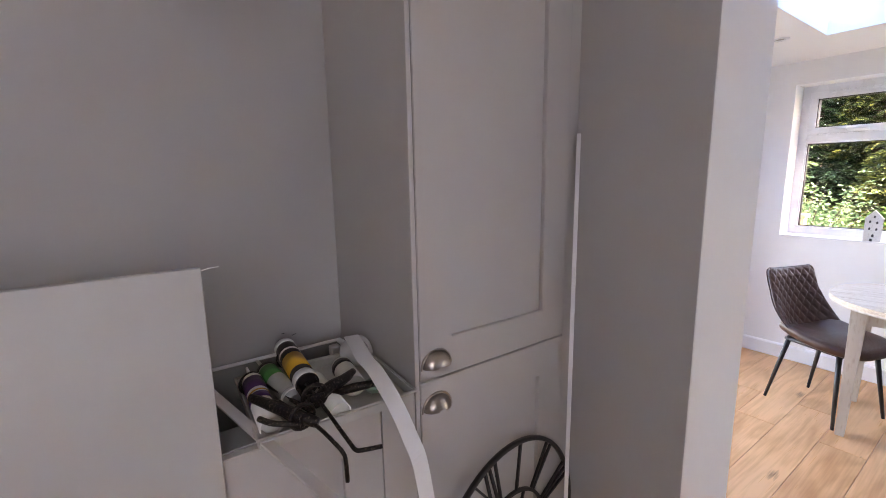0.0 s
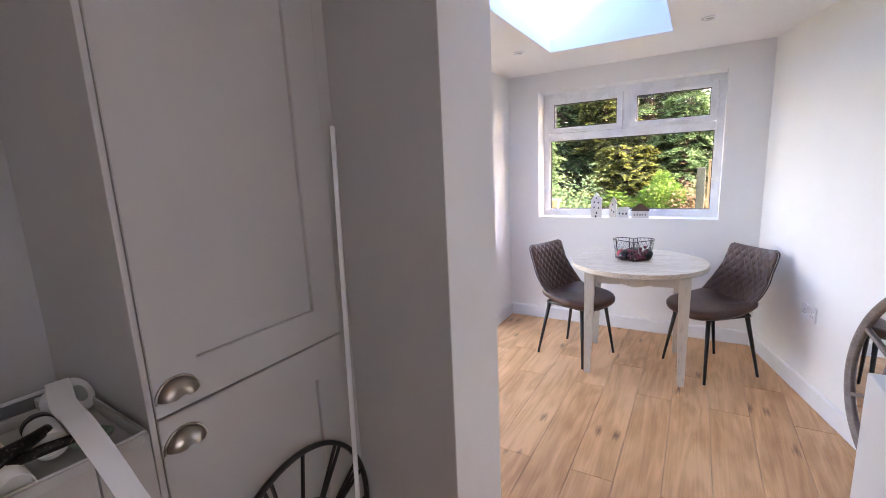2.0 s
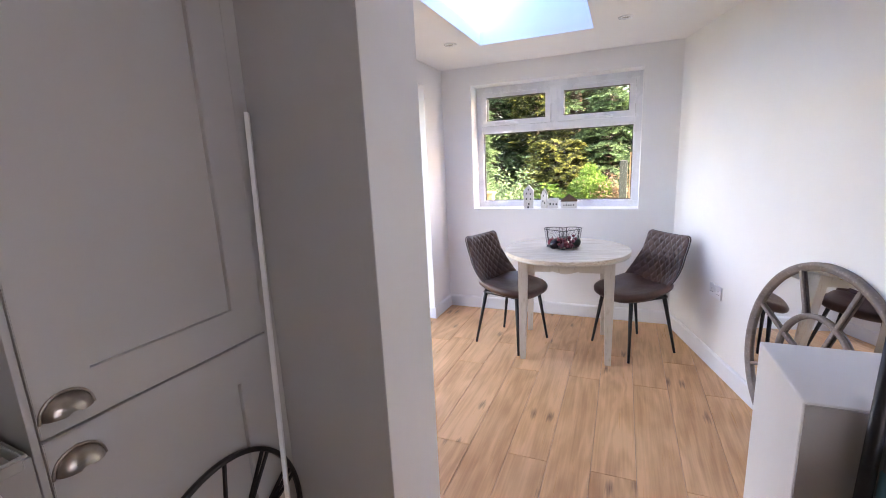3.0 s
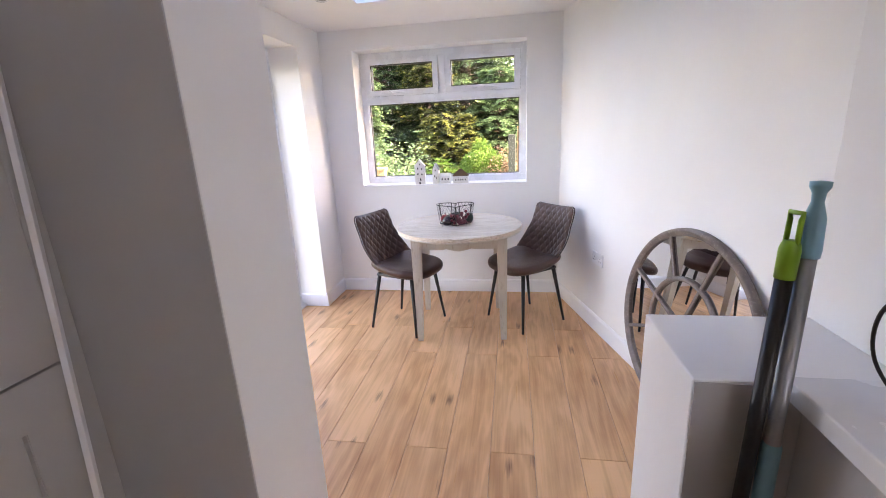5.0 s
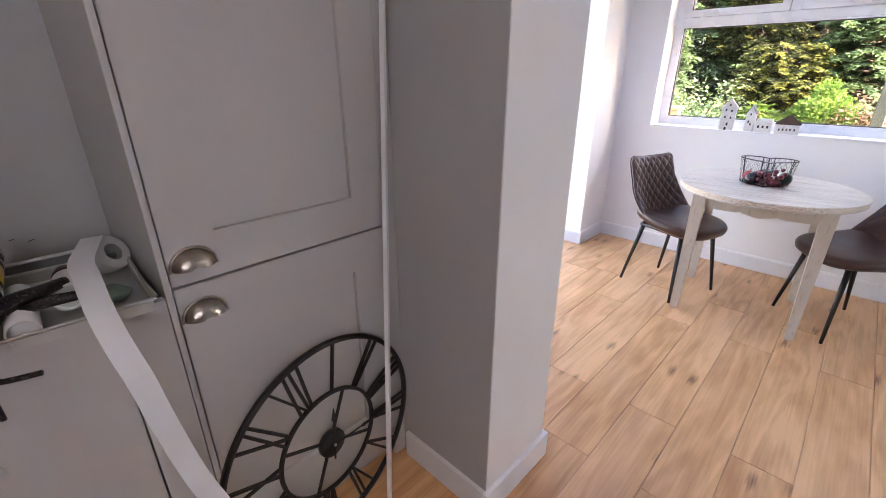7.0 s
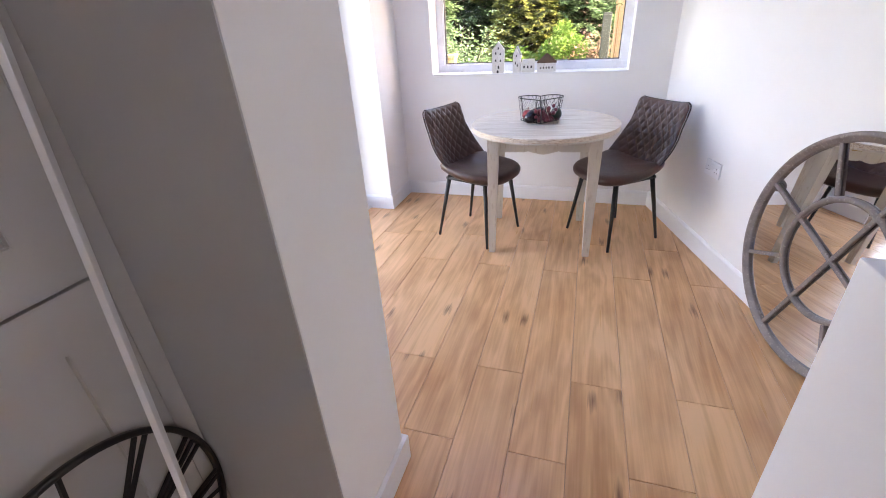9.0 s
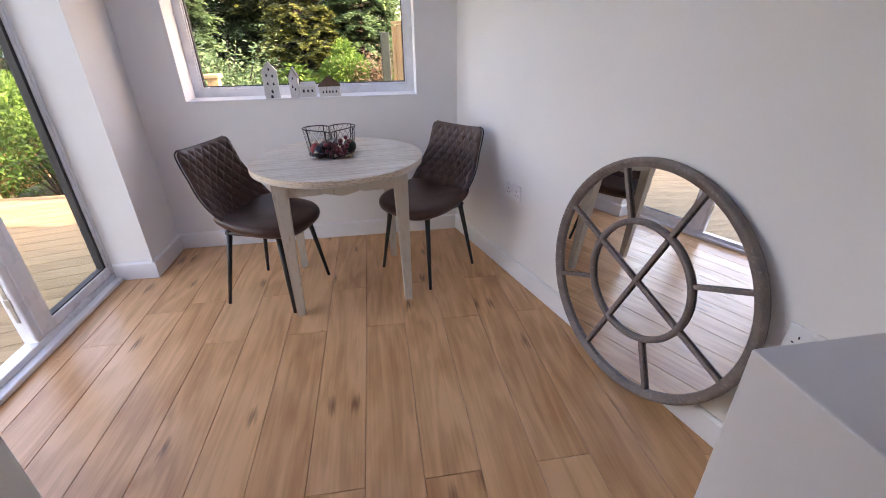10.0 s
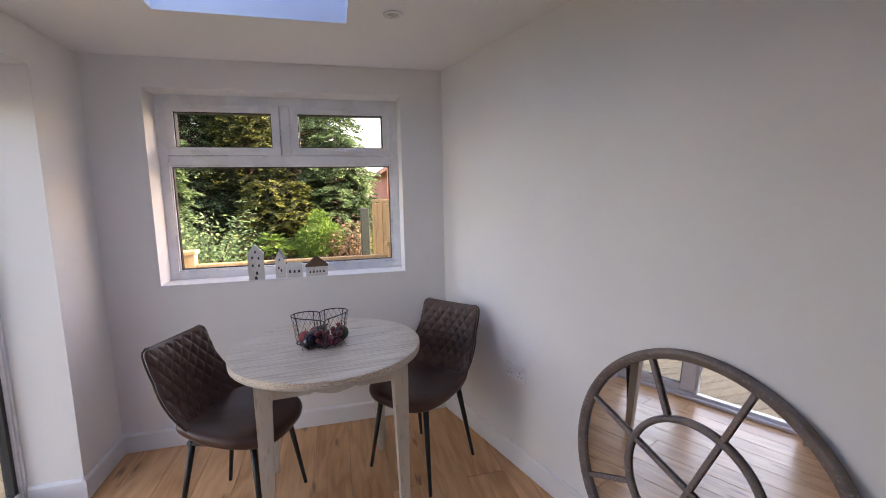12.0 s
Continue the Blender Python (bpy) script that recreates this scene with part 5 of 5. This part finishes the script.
def pole(base, top, r, body, cap_mat, cap_len, sleeve, label, loop=True):
    base, top = Vector(base), Vector(top)
    d = top - base
    ln = d.length
    p = thing("mop_handle", Matrix.Translation(base) @ d.to_track_quat('Z', 'Y').to_matrix().to_4x4(), label, "mop handle", "handles leaning by the half wall")
    b = bmesh.new()
    lathe(b, [(0, 0), (r, 0), (r, ln - cap_len + 0.02), (0, ln - cap_len + 0.02)], 20)
    part("pole", b, body, p, "", True)
    b = bmesh.new()
    if loop:
        lathe(b, [(r, ln - cap_len), (r + 0.002, ln - cap_len), (r + 0.0025, ln - cap_len + 0.05), (r, ln - 0.055), (r * 0.8, ln - 0.05), (0, ln - 0.05)], 20)
        tube(b, [(-r * 0.75, 0, ln - 0.056), (-r * 0.72, 0, ln - 0.015), (-r * 0.85, 0, ln - 0.004), (r * 0.85, 0, ln - 0.004), (r * 0.72, 0, ln - 0.015), (r * 0.75, 0, ln - 0.056)], 0.0042, 8)
    else:
        lathe(b, [(r, ln - cap_len), (r + 0.003, ln - cap_len), (r + 0.004, ln - cap_len + 0.012), (r + 0.002, ln - 0.060), (r - 0.002, ln - 0.045), (r - 0.005, ln - 0.034), (r - 0.004, ln - 0.020), (r + 0.001, ln - 0.010), (r + 0.001, ln - 0.002), (0, ln)], 20)
    part("cap", b, cap_mat, p, "plastic hanging cap", True)
    if sleeve:
        b = bmesh.new()
        lathe(b, [(0, sleeve[0]), (r + 0.003, sleeve[0]), (r + 0.003, sleeve[1]), (r, sleeve[1] + 0.006)], 20)
        part("sleeve", b, cap_mat, p, "plastic sleeve", True)


pole((1.388, -0.162, 0.004), (1.402, -0.200, 1.236), 0.0132, BLACK, GREENCAP, 0.115, None, "black mop handle with a lime green cap")
pole((1.388, -0.212, 0.004), (1.406, -0.229, 1.282), 0.0135, GREYTUBE, BLUECAP, 0.125, (0.35, 0.79), "grey telescopic handle with a pale blue cap", False)
b = bmesh.new()
tube(b, smooth_path([(1.28, -0.40, 0.920), (1.29, -0.34, 0.94), (1.31, -0.285, 1.02), (1.29, -0.262, 1.11), (1.25, -0.28, 1.16), (1.20, -0.32, 1.165), (1.19, -0.38, 1.08), (1.23, -0.42, 0.96), (1.18, -0.47, 0.921), (1.05, -0.55, 0.919)]), 0.0028, 8)
cable = part("cable", b, BLACK, None, "", True)
tagged(cable, "stiff black cable looping up from the worktop", "cable")

# ---- garden ----
gr = bmesh.new()
box(gr, -400, 600, -400, 400, -1.0, -0.62)
structure(part("ground", gr, GROUND), "rough garden lawn and soil", "ground")


def clip_poly(poly, region):
    out = poly
    for i in range(len(region)):
        a, c = Vector(region[i]), Vector(region[(i + 1) % len(region)])
        n = Vector((-(c - a).y, (c - a).x))
        src, out = out, []
        for j in range(len(src)):
            p, q = Vector(src[j]), Vector(src[(j + 1) % len(src)])
            dp, dq = (p - a).dot(n), (q - a).dot(n)
            if dp >= 0:
                out.append(tuple(p))
            if dp * dq < 0:
                out.append(tuple(p + (q - p) * (dp / (dp - dq))))
        if len(out) < 3:
            return []
    return out


deck = structure(new("deck"), "weathered timber deck boards outside the doors", "deck")
da = radians(17)
along, across = Vector((-math.sin(da), math.cos(da))), Vector((math.cos(da), math.sin(da)))
regions = ([(0.2, 2.115), (5.80, 2.115), (5.80, 5.4), (0.2, 5.4)], [(4.535, 0.02), (5.72, 0.02), (5.80, 2.115), (4.535, 2.115)])
for k in range(-14, 60):
    c0 = 0.145 * k
    o = Vector((1.0, 1.0)) + across * c0
    quad = [tuple(o - along * 6), tuple(o - along * 6 + across * 0.139), tuple(o + along * 9 + across * 0.139), tuple(o + along * 9)]
    for reg in regions:
        poly = clip_poly(quad, reg)
        if poly:
            bm = bmesh.new()
            prism(bm, poly, -0.070, -0.042)
            part("deck_board", bm, DECK, deck)
jb = bmesh.new()
box(jb, 0.25, 5.75, 2.15, 5.35, -0.55, -0.075), box(jb, 4.56, 5.68, 0.05, 2.14, -0.55, -0.075)
part("joists", jb, BARK, deck)


def deck_post(x, y, top=0.98):
    p = thing("deck_post", pose(x, y, -0.6), "square pine deck post with a flat cap", "post", "deck posts")
    bx("post", -0.045, 0.045, -0.045, 0.045, 0, top + 0.56, POSTWOOD, p, 0.004)
    bm = bmesh.new()
    box(bm, -0.062, 0.062, -0.062, 0.062, top + 0.56, top + 0.595, 0.008)
    part("cap", bm, POSTWOOD, p)


deck_post(5.50, 1.745, 1.03), deck_post(5.47, 0.055, 1.03)
rail = bx("deck_rail", 5.455, 5.515, 0.11, 1.69, 0.862, 0.908, POSTWOOD, None, 0.006)
tagged(rail, "pine handrail between the deck posts", "handrail")
low_rail = bx("deck_rail", 5.465, 5.505, 0.11, 1.69, 0.10, 0.15, POSTWOOD, None, 0.004)
tagged(low_rail, "pine bottom rail between the deck posts", "handrail")

fence = thing("fence", pose(0, 0, -0.6), "orange-brown vertical board garden fence", "fence")
for k in range(14):
    x = 4.62 + 0.093 * k
    y = 0.175 + 0.248 * (x - 5.85)
    bm = bmesh.new()
    box(bm, -0.046, 0.046, -0.009, 0.009, 0, 1.97 + 0.006 * (k % 3), 0.002)
    o = part("fence_board", bm, FENCEWOOD, fence)
    o.matrix_basis = pose(x, y + 0.006 * (k % 2), 0, 0, 0, 13.9)
bx("cap_rail", -0.02, 0.02, -0.66, 0.66, 1.985, 2.01, FENCEWOOD, fence, 0.003, m=pose(5.225, 0.022, 0, 0, 0, -76.1))
for z in (0.4, 1.2):
    bx("cross_rail", -0.02, 0.02, -0.64, 0.64, z, z + 0.06, FENCEWOOD, fence, 0.003, m=pose(5.235, -0.015, 0, 0, 0, -76.1))
fp = bx("fence_post", 6.02, 6.12, 0.215, 0.30, -0.62, 1.32, GREENPAINT, None, 0.006)
tagged(fp, "dark green painted fence post", "post")
fence2 = thing("fence", pose(0, 0, -0.6), "low horizontal board fence past the deck", "fence")
for k in range(7):
    bx("fence_board", 6.3, 9.2, 5.28 + 0.004 * (k % 2), 5.30 + 0.004 * (k % 2), 0.05 + 0.185 * k, 0.20 + 0.185 * k, FENCEWOOD, fence2, 0.003)
for x in (6.25, 7.7, 9.25):
    bx("post", x - 0.045, x + 0.045, 5.305, 5.395, 0, 1.38, POSTWOOD, fence2, 0.004)
hr = bx("stair_rail", -0.03, 0.03, -0.045, 0.045, 0, 1.35, POSTWOOD, None, 0.005, m=pose(6.45, 4.55, -0.35, 0, -24, 30))
tagged(hr, "sloping pine stair rail at the deck edge", "handrail")


def leaf_mesh_object(name, c, d, ln, w, mat, parent, flat=None):
    """Many small pointed leaves as one mesh."""
    n = len(c)
    d = d / np.linalg.norm(d, axis=1, keepdims=True)
    r = np.random.normal(size=(n, 3))
    s = np.cross(d, r if flat is None else r * 0.35 + flat)
    s /= np.linalg.norm(s, axis=1, keepdims=True)
    ln, w = ln[:, None], w[:, None]
    v = np.stack([c, c + d * ln * 0.5 + s * w * 0.5, c + d * ln, c + d * ln * 0.5 - s * w * 0.5], 1).reshape(-1, 3)
    me = bpy.data.meshes.new(name)
    me.vertices.add(4 * n), me.loops.add(4 * n), me.polygons.add(n)
    me.vertices.foreach_set("co", v.astype(np.float32).ravel())
    me.loops.foreach_set("vertex_index", np.arange(4 * n, dtype=np.int32))
    me.polygons.foreach_set("loop_start", np.arange(0, 4 * n, 4, dtype=np.int32))
    me.update()
    me.validate()
    me.materials.append(mat)
    ob = new(name, me)
    ob.parent = parent
    return ob


def conifer(x, y, height, radius, mat, label, branches=260, leaf=0.085, base=-0.62, bare=0.05, droop=0.35, sprays=11, per=9):
    t = thing("conifer", pose(x, y, base), label, "tree", "garden conifers")
    bm = bmesh.new()
    tube(bm, [(0, 0, 0), (0.03, 0.02, height * 0.5), (0, 0, height * 0.97)], [0.13, 0.08, 0.015], 9)
    part("trunk", bm, BARK, t, "", True)
    cs, ds, ls = [], [], []
    bm = bmesh.new()
    for i in range(branches):
        f = bare + (1 - bare) * (i + np.random.rand()) / branches
        a = i * 2.39996 + np.random.normal() * 0.25
        ln = radius * (1 - f) ** 0.75 * np.random.uniform(0.62, 1.12) + 0.10
        out = np.array([math.cos(a), math.sin(a), 0.0])
        p0 = np.array([0, 0, f * height])
        u = np.linspace(0.12, 1, sprays)
        path = p0 + out * (u * ln)[:, None] + np.array([0, 0, 1]) * (0.16 * u - droop * u * u)[:, None] * ln
        if i % 3 == 0:
            tube(bm, [tuple(p0), tuple(path[sprays // 2]), tuple(path[-1])], [0.018, 0.010, 0.003], 4)
        side = np.array([-out[1], out[0], 0])
        for k, p in enumerate(path):
            wd = ln * 0.34 * (1 - 0.62 * u[k]) + 0.04
            q = np.random.uniform(-1, 1, per)
            c = p + side * (q * wd)[:, None] + np.random.normal(size=(per, 3)) * leaf * 0.22 - np.array([0, 0, 1]) * (np.abs(q) ** 1.5 * wd * 0.45)[:, None]
            dd = out * 0.9 + side * (q * 0.9)[:, None] + np.array([0, 0, -0.35]) + np.random.normal(size=(per, 3)) * 0.33
            cs.append(c), ds.append(dd), ls.append(np.random.uniform(0.7, 1.35, per) * leaf)
    part("branches", bm, BARK, t)
    c, d, l = np.concatenate(cs), np.concatenate(ds), np.concatenate(ls)
    leaf_mesh_object("crown", c, d, l, l * 0.24, mat, t)
    return t


def bush(x, y, z, r, mat, label, count=7000, leaf=0.06, blobs=9, category="bush", width=0.4):
    t = thing("bush", pose(x, y, -0.62), label, category, "garden bushes")
    z += 0.62
    bm = bmesh.new()
    cent = []
    for k in range(blobs):
        a, e = k * 2.4, np.random.uniform(-0.5, 0.95)
        q = np.array([math.cos(a) * r[0] * 0.62, math.sin(a) * r[1] * 0.62, z + e * r[2] * 0.72])
        cent.append((q, np.random.uniform(0.32, 0.55)))
        tube(bm, [(0.04 * math.cos(a), 0.04 * math.sin(a), 0), tuple(q * np.array([0.5, 0.5, 0.6])), tuple(q)], [0.018, 0.012, 0.004], 5)
    part("stems", bm, BARK, t)
    cs, ds = [], []
    for k in range(count):
        q, s = cent[k % blobs]
        v = np.random.normal(size=3)
        v /= np.linalg.norm(v)
        rad = np.random.rand() ** 0.35
        cs.append(q + v * rad * s * np.array(r))
        ds.append(v + np.random.normal(size=3) * 0.6 + np.array([0, 0, 0.15]))
    c, d = np.array(cs), np.array(ds)
    keep = c[:, 2] > 0.02
    c, d = c[keep], d[keep]
    l = np.random.uniform(0.65, 1.3, len(c)) * leaf
    leaf_mesh_object("foliage", c, d, l, l * width, mat, t)
    return t


def bough_tree(x, y, height, radius, inner, tips, label, boughs=150, base=-0.62, low=0.04, droop=0.32, twig=0.30, gold=0.5, shape=0.8, top=1.0, fan=15, name="conifer"):
    """A conifer of flat layered boughs: each a drooping fan of twigs. Pale tips over dark inner leaves put sunlight and
    shade into the colour.
    """
    t = thing(name, pose(x, y, base), label, "tree", "garden conifers")
    bm = bmesh.new()
    tube(bm, [(0, 0, 0), (0.03, 0.02, height * 0.5), (0, 0, height * 0.97)], [0.05 + 0.016 * height, 0.03 + 0.009 * height, 0.012], 9)
    part("trunk", bm, BARK, t, "", True)
    bm = bmesh.new()
    up = np.array([0.0, 0.0, 1.0])
    cs, ds, ls, at_tip = [], [], [], []
    for i in range(boughs):
        f = low + (top - low) * (i + np.random.rand()) / boughs
        a = i * 2.39996 + np.random.normal() * 0.3
        ln = radius * max(0.06, 1 - f) ** shape * np.random.uniform(0.62, 1.15) + 0.12
        out = np.array([math.cos(a), math.sin(a), 0.0])
        side = np.array([-out[1], out[0], 0.0])
        p0 = np.array([0, 0, f * height])
        lift = np.random.uniform(0.05, 0.32)
        roll = np.random.normal() * 0.22
        spine = lambda u: p0 + out * (u * ln) + up * ((lift * u - droop * u * u) * ln)
        tube(bm, [tuple(p0), tuple(spine(0.5)), tuple(spine(0.95))], [0.016, 0.009, 0.003], 4)
        for k in range(fan):
            u = 0.30 + 0.70 * (k + np.random.rand() * 0.7) / fan
            for sg in (-1, 1):
                tl = min(twig, 0.5 * ln) * (1.25 - 0.85 * u) * np.random.uniform(0.7, 1.25) + 0.05
                ax = out * 0.75 + side * (sg * 0.8) + up * (sg * roll - 0.12)
                ax /= np.linalg.norm(ax)
                m = max(5, int(tl / 0.019))
                w = (np.arange(m) + np.random.rand(m)) / m
                c = spine(u) + ax * (w * tl)[:, None] - up * (0.28 * tl * w * w)[:, None] + np.random.normal(size=(m, 3)) * 0.008
                ps = np.where(np.arange(m) % 2 == 0, 1.0, -1.0)[:, None]
                cross = np.cross(ax, up)
                dd = ax * 0.8 + cross * ps * 0.7 + np.random.normal(size=(m, 3)) * 0.22 - up * 0.10
                cs.append(c), ds.append(dd), ls.append(np.random.uniform(0.7, 1.3, m) * 0.068)
                at_tip.append((w * 0.55 + u * 0.45 + np.random.normal() * 0.12) > 1.0 - gold)
    part("branches", bm, BARK, t)
    c, d, l, yg = np.concatenate(cs), np.concatenate(ds), np.concatenate(ls), np.concatenate(at_tip)
    leaf_mesh_object("crown", c[~yg], d[~yg], l[~yg], l[~yg] * 0.46, inner, t, up)
    leaf_mesh_object("young_growth", c[yg], d[yg], l[yg], l[yg] * 0.42, tips, t, up)
    return t


def spreading_shrub(x, y, height, radius, mat, label, stems=26, leaf=0.075, width=0.5, per=42):
    """Arching stems from the ground, each set with pairs of leaves along it."""
    t = thing("bush", pose(x, y, -0.62), label, "bush", "garden bushes")
    bm = bmesh.new()
    cs, ds, ls = [], [], []
    for i in range(stems):
        a = i * 2.39996 + np.random.normal() * 0.2
        r, h = radius * np.random.uniform(0.35, 1.1), height * np.random.uniform(0.55, 1.08)
        out = np.array([math.cos(a), math.sin(a), 0.0])
        pts = [out * (r * u ** 1.3) + np.array([0, 0, h * (1.25 * u - 0.25 * u ** 3)]) for u in np.linspace(0, 1, 7)]
        tube(bm, [tuple(p) for p in pts], [0.014, 0.012, 0.010, 0.008, 0.006, 0.004, 0.002], 4)
        u = 0.18 + 0.82 * np.random.rand(per)
        k = np.clip((u * 6).astype(int), 0, 5)
        w = (u * 6 - k)[:, None]
        P = np.array(pts)
        c = P[k] * (1 - w) + P[k + 1] * w + np.random.normal(size=(per, 3)) * 0.075
        dd = np.random.normal(size=(per, 3)) + out * 0.5
        dd[:, 2] = dd[:, 2] * 0.5 + 0.1
        cs.append(c), ds.append(dd), ls.append(np.random.uniform(0.6, 1.3, per) * leaf)
    part("stems", bm, BARK, t)
    c, d, l = np.concatenate(cs), np.concatenate(ds), np.concatenate(ls)
    leaf_mesh_object("foliage", c, d, l, l * width, mat, t, np.array([0.0, 0.0, 1.0]))
    return t


def fan_plant(x, y, z, r, mat, label, whorls=34):
    """A low evergreen with whorls of long leaves at the shoot ends."""
    t = thing("bush", pose(x, y, -0.62), label, "bush", "garden bushes")
    bm = bmesh.new()
    cs, ds, ls = [], [], []
    for i in range(whorls):
        a, q = i * 2.39996, math.sqrt((i + 0.5) / whorls)
        tip = np.array([math.cos(a) * r * q, math.sin(a) * r * q, z + 0.62 + r * 0.75 * (1 - q * q) + np.random.normal() * 0.03])
        tube(bm, [(0, 0, 0), (tip[0] * 0.4, tip[1] * 0.4, tip[2] * 0.6), tuple(tip)], [0.014, 0.010, 0.004], 4)
        n = 11
        b_ = np.arange(n) * 2 * math.pi / n + np.random.rand()
        dd = np.stack([np.cos(b_), np.sin(b_), np.full(n, 0.25)], 1) + np.random.normal(size=(n, 3)) * 0.12
        cs.append(np.repeat(tip[None], n, 0)), ds.append(dd), ls.append(np.random.uniform(0.8, 1.2, n) * 0.13)
    part("stems", bm, BARK, t)
    c, d, l = np.concatenate(cs), np.concatenate(ds), np.concatenate(ls)
    leaf_mesh_object("foliage", c, d, l, l * 0.27, mat, t, np.array([0.0, 0.0, 1.0]))
    return t


np.random.seed(11)
bough_tree(11.2, 1.30, 8.5, 2.0, CONIFER, LITTIPS, "tall conifer with layered pale-tipped boughs", 360, gold=0.34)
bough_tree(10.9, 3.4, 8.0, 2.1, CONIFER, LITTIPS, "tall conifer with layered pale-tipped boughs", 360, gold=0.33)
bough_tree(11.8, 5.8, 8.0, 2.2, CONIFER, LITTIPS, "tall conifer with layered pale-tipped boughs", 220, gold=0.35, fan=11)
bough_tree(9.6, 0.50, 3.1, 1.25, CONIFER, LITTIPS, "spreading conifer with flat layered branches", 130, gold=0.40, droop=0.22, shape=0.55, low=0.20, fan=18)
bough_tree(8.7, 3.10, 3.9, 0.75, CONIFER, LITTIPS, "slim green conifer in the garden", 170, gold=0.38)
bough_tree(9.2, 1.42, 2.35, 0.84, GOLDEN, GOLDTIP, "broad golden-tipped conifer in the garden", 130, gold=0.36, droop=0.10, shape=0.35, low=0.45, top=0.98, fan=13, twig=0.22)
bough_tree(10.1, 2.0, 4.2, 0.85, GOLDEN, GOLDTIP, "tall golden-tipped conifer in the garden", 120, gold=0.22, droop=0.15, shape=0.5, low=0.55, fan=12, twig=0.24)
conifer(13.2, 1.45, 9.5, 2.3, CONIFER, "tall dense dark conifer behind the garden", 560, leaf=0.13, per=16)
conifer(13.4, 3.9, 9.5, 2.4, CONIFER, "tall dense dark conifer behind the garden", 560, leaf=0.13, per=16)
conifer(13.9, 6.6, 9.0, 2.4, CONIFER, "tall dense dark conifer behind the garden", 420, leaf=0.15, per=12)
bush(8.2, 0.80, 0.84, (0.40, 0.34, 0.42), LIMEBUSH, "rounded bright green bush", 11000, 0.048)
fan_plant(7.9, 1.42, 0.66, 0.30, LIMEBUSH, "low evergreen with whorls of bright green leaves")
spreading_shrub(7.2, 2.20, 1.75, 0.72, PALELEAF, "leafy shrub with pale-edged leaves by the deck", 70, 0.060, per=190)
spreading_shrub(8.0, 0.34, 1.62, 0.42, REDBUSH, "pink-tipped leafy bush by the fence", 34, 0.060, per=150)
bush(7.5, 4.55, 0.15, (0.75, 0.75, 0.85), LIMEBUSH, "large bright green bush beside the deck", 13000, 0.065, 12)
spreading_shrub(9.0, 5.9, 2.1, 1.0, SHRUB, "leafy green bush past the deck", 50, 0.09, per=90)
bush(8.9, -0.15, 0.35, (0.6, 0.5, 0.55), LIMEBUSH, "dense green bush behind the fence", 6000, 0.06, 12)
conifer(15.5, 10.8, 5.5, 2.2, SHRUB, "broad green tree beyond the garden", 300, leaf=0.15)
conifer(13.5, 13.2, 6.0, 2.3, SHRUB, "broad green tree beyond the garden", 300, leaf=0.15)
conifer(18.5, 8.4, 6.5, 2.3, CONIFER, "tall green tree beyond the garden", 300, leaf=0.15)


def house(x0, x1, y0, y1, wall_h, roof_h, label, roof_mat, wall_mat=BRICK):
    h = thing("house", pose(0, 0, -0.62), label, "house")
    bx("wall", x0, x1, y0, y1, 0, wall_h, wall_mat, h, 0)
    bm = bmesh.new()
    ym = (y0 + y1) / 2
    for s, ye in ((-1, y0), (1, y1)):
        q = [(x0 - 0.3, ye + s * 0.3, wall_h - 0.15), (x1 + 0.3, ye + s * 0.3, wall_h - 0.15), (x1 + 0.3, ym, wall_h + roof_h), (x0 - 0.3, ym, wall_h + roof_h)]
        lo, hi = [bm.verts.new(p) for p in q], [bm.verts.new((p[0], p[1], p[2] + 0.12)) for p in q]
        bm.faces.new(lo), bm.faces.new(hi[::-1])
        for i in range(4):
            bm.faces.new((lo[i], lo[(i + 1) % 4], hi[(i + 1) % 4], hi[i]))
    part("roof", bm, roof_mat, h)
    gb = bmesh.new()
    for xe in (x0, x1 - 0.2):
        vs = [gb.verts.new((xe + o, y, z)) for o in (0, 0.2) for y, z in ((y0, wall_h), (y1, wall_h), (ym, wall_h + roof_h))]
        gb.faces.new(vs[:3]), gb.faces.new(vs[3:][::-1])
        for i in range(3):
            gb.faces.new((vs[i], vs[(i + 1) % 3], vs[3 + (i + 1) % 3], vs[3 + i]))
    part("gable", gb, wall_mat, h)
    wb_ = bmesh.new()
    box(wb_, x0 - 0.03, x0 - 0.005, ym - 0.6, ym + 0.6, wall_h * 0.45, wall_h * 0.8)
    part("window", wb_, UPVC, h)


house(18, 25, -8.5, -1.45, 3.0, 2.2, "red brick neighbouring house with a tiled roof", TILE)
PALE = material("pale_sheet_roof", (0.55, 0.57, 0.60), 0.5, var=0.1, scale=2)
house(14.2, 17.0, 8.6, 12.0, 1.35, 0.75, "low brick outbuilding with a pale roof", PALE)
house(22, 30, 14, 22, 2.6, 2.4, "red brick house with a tiled roof far off", TILE)
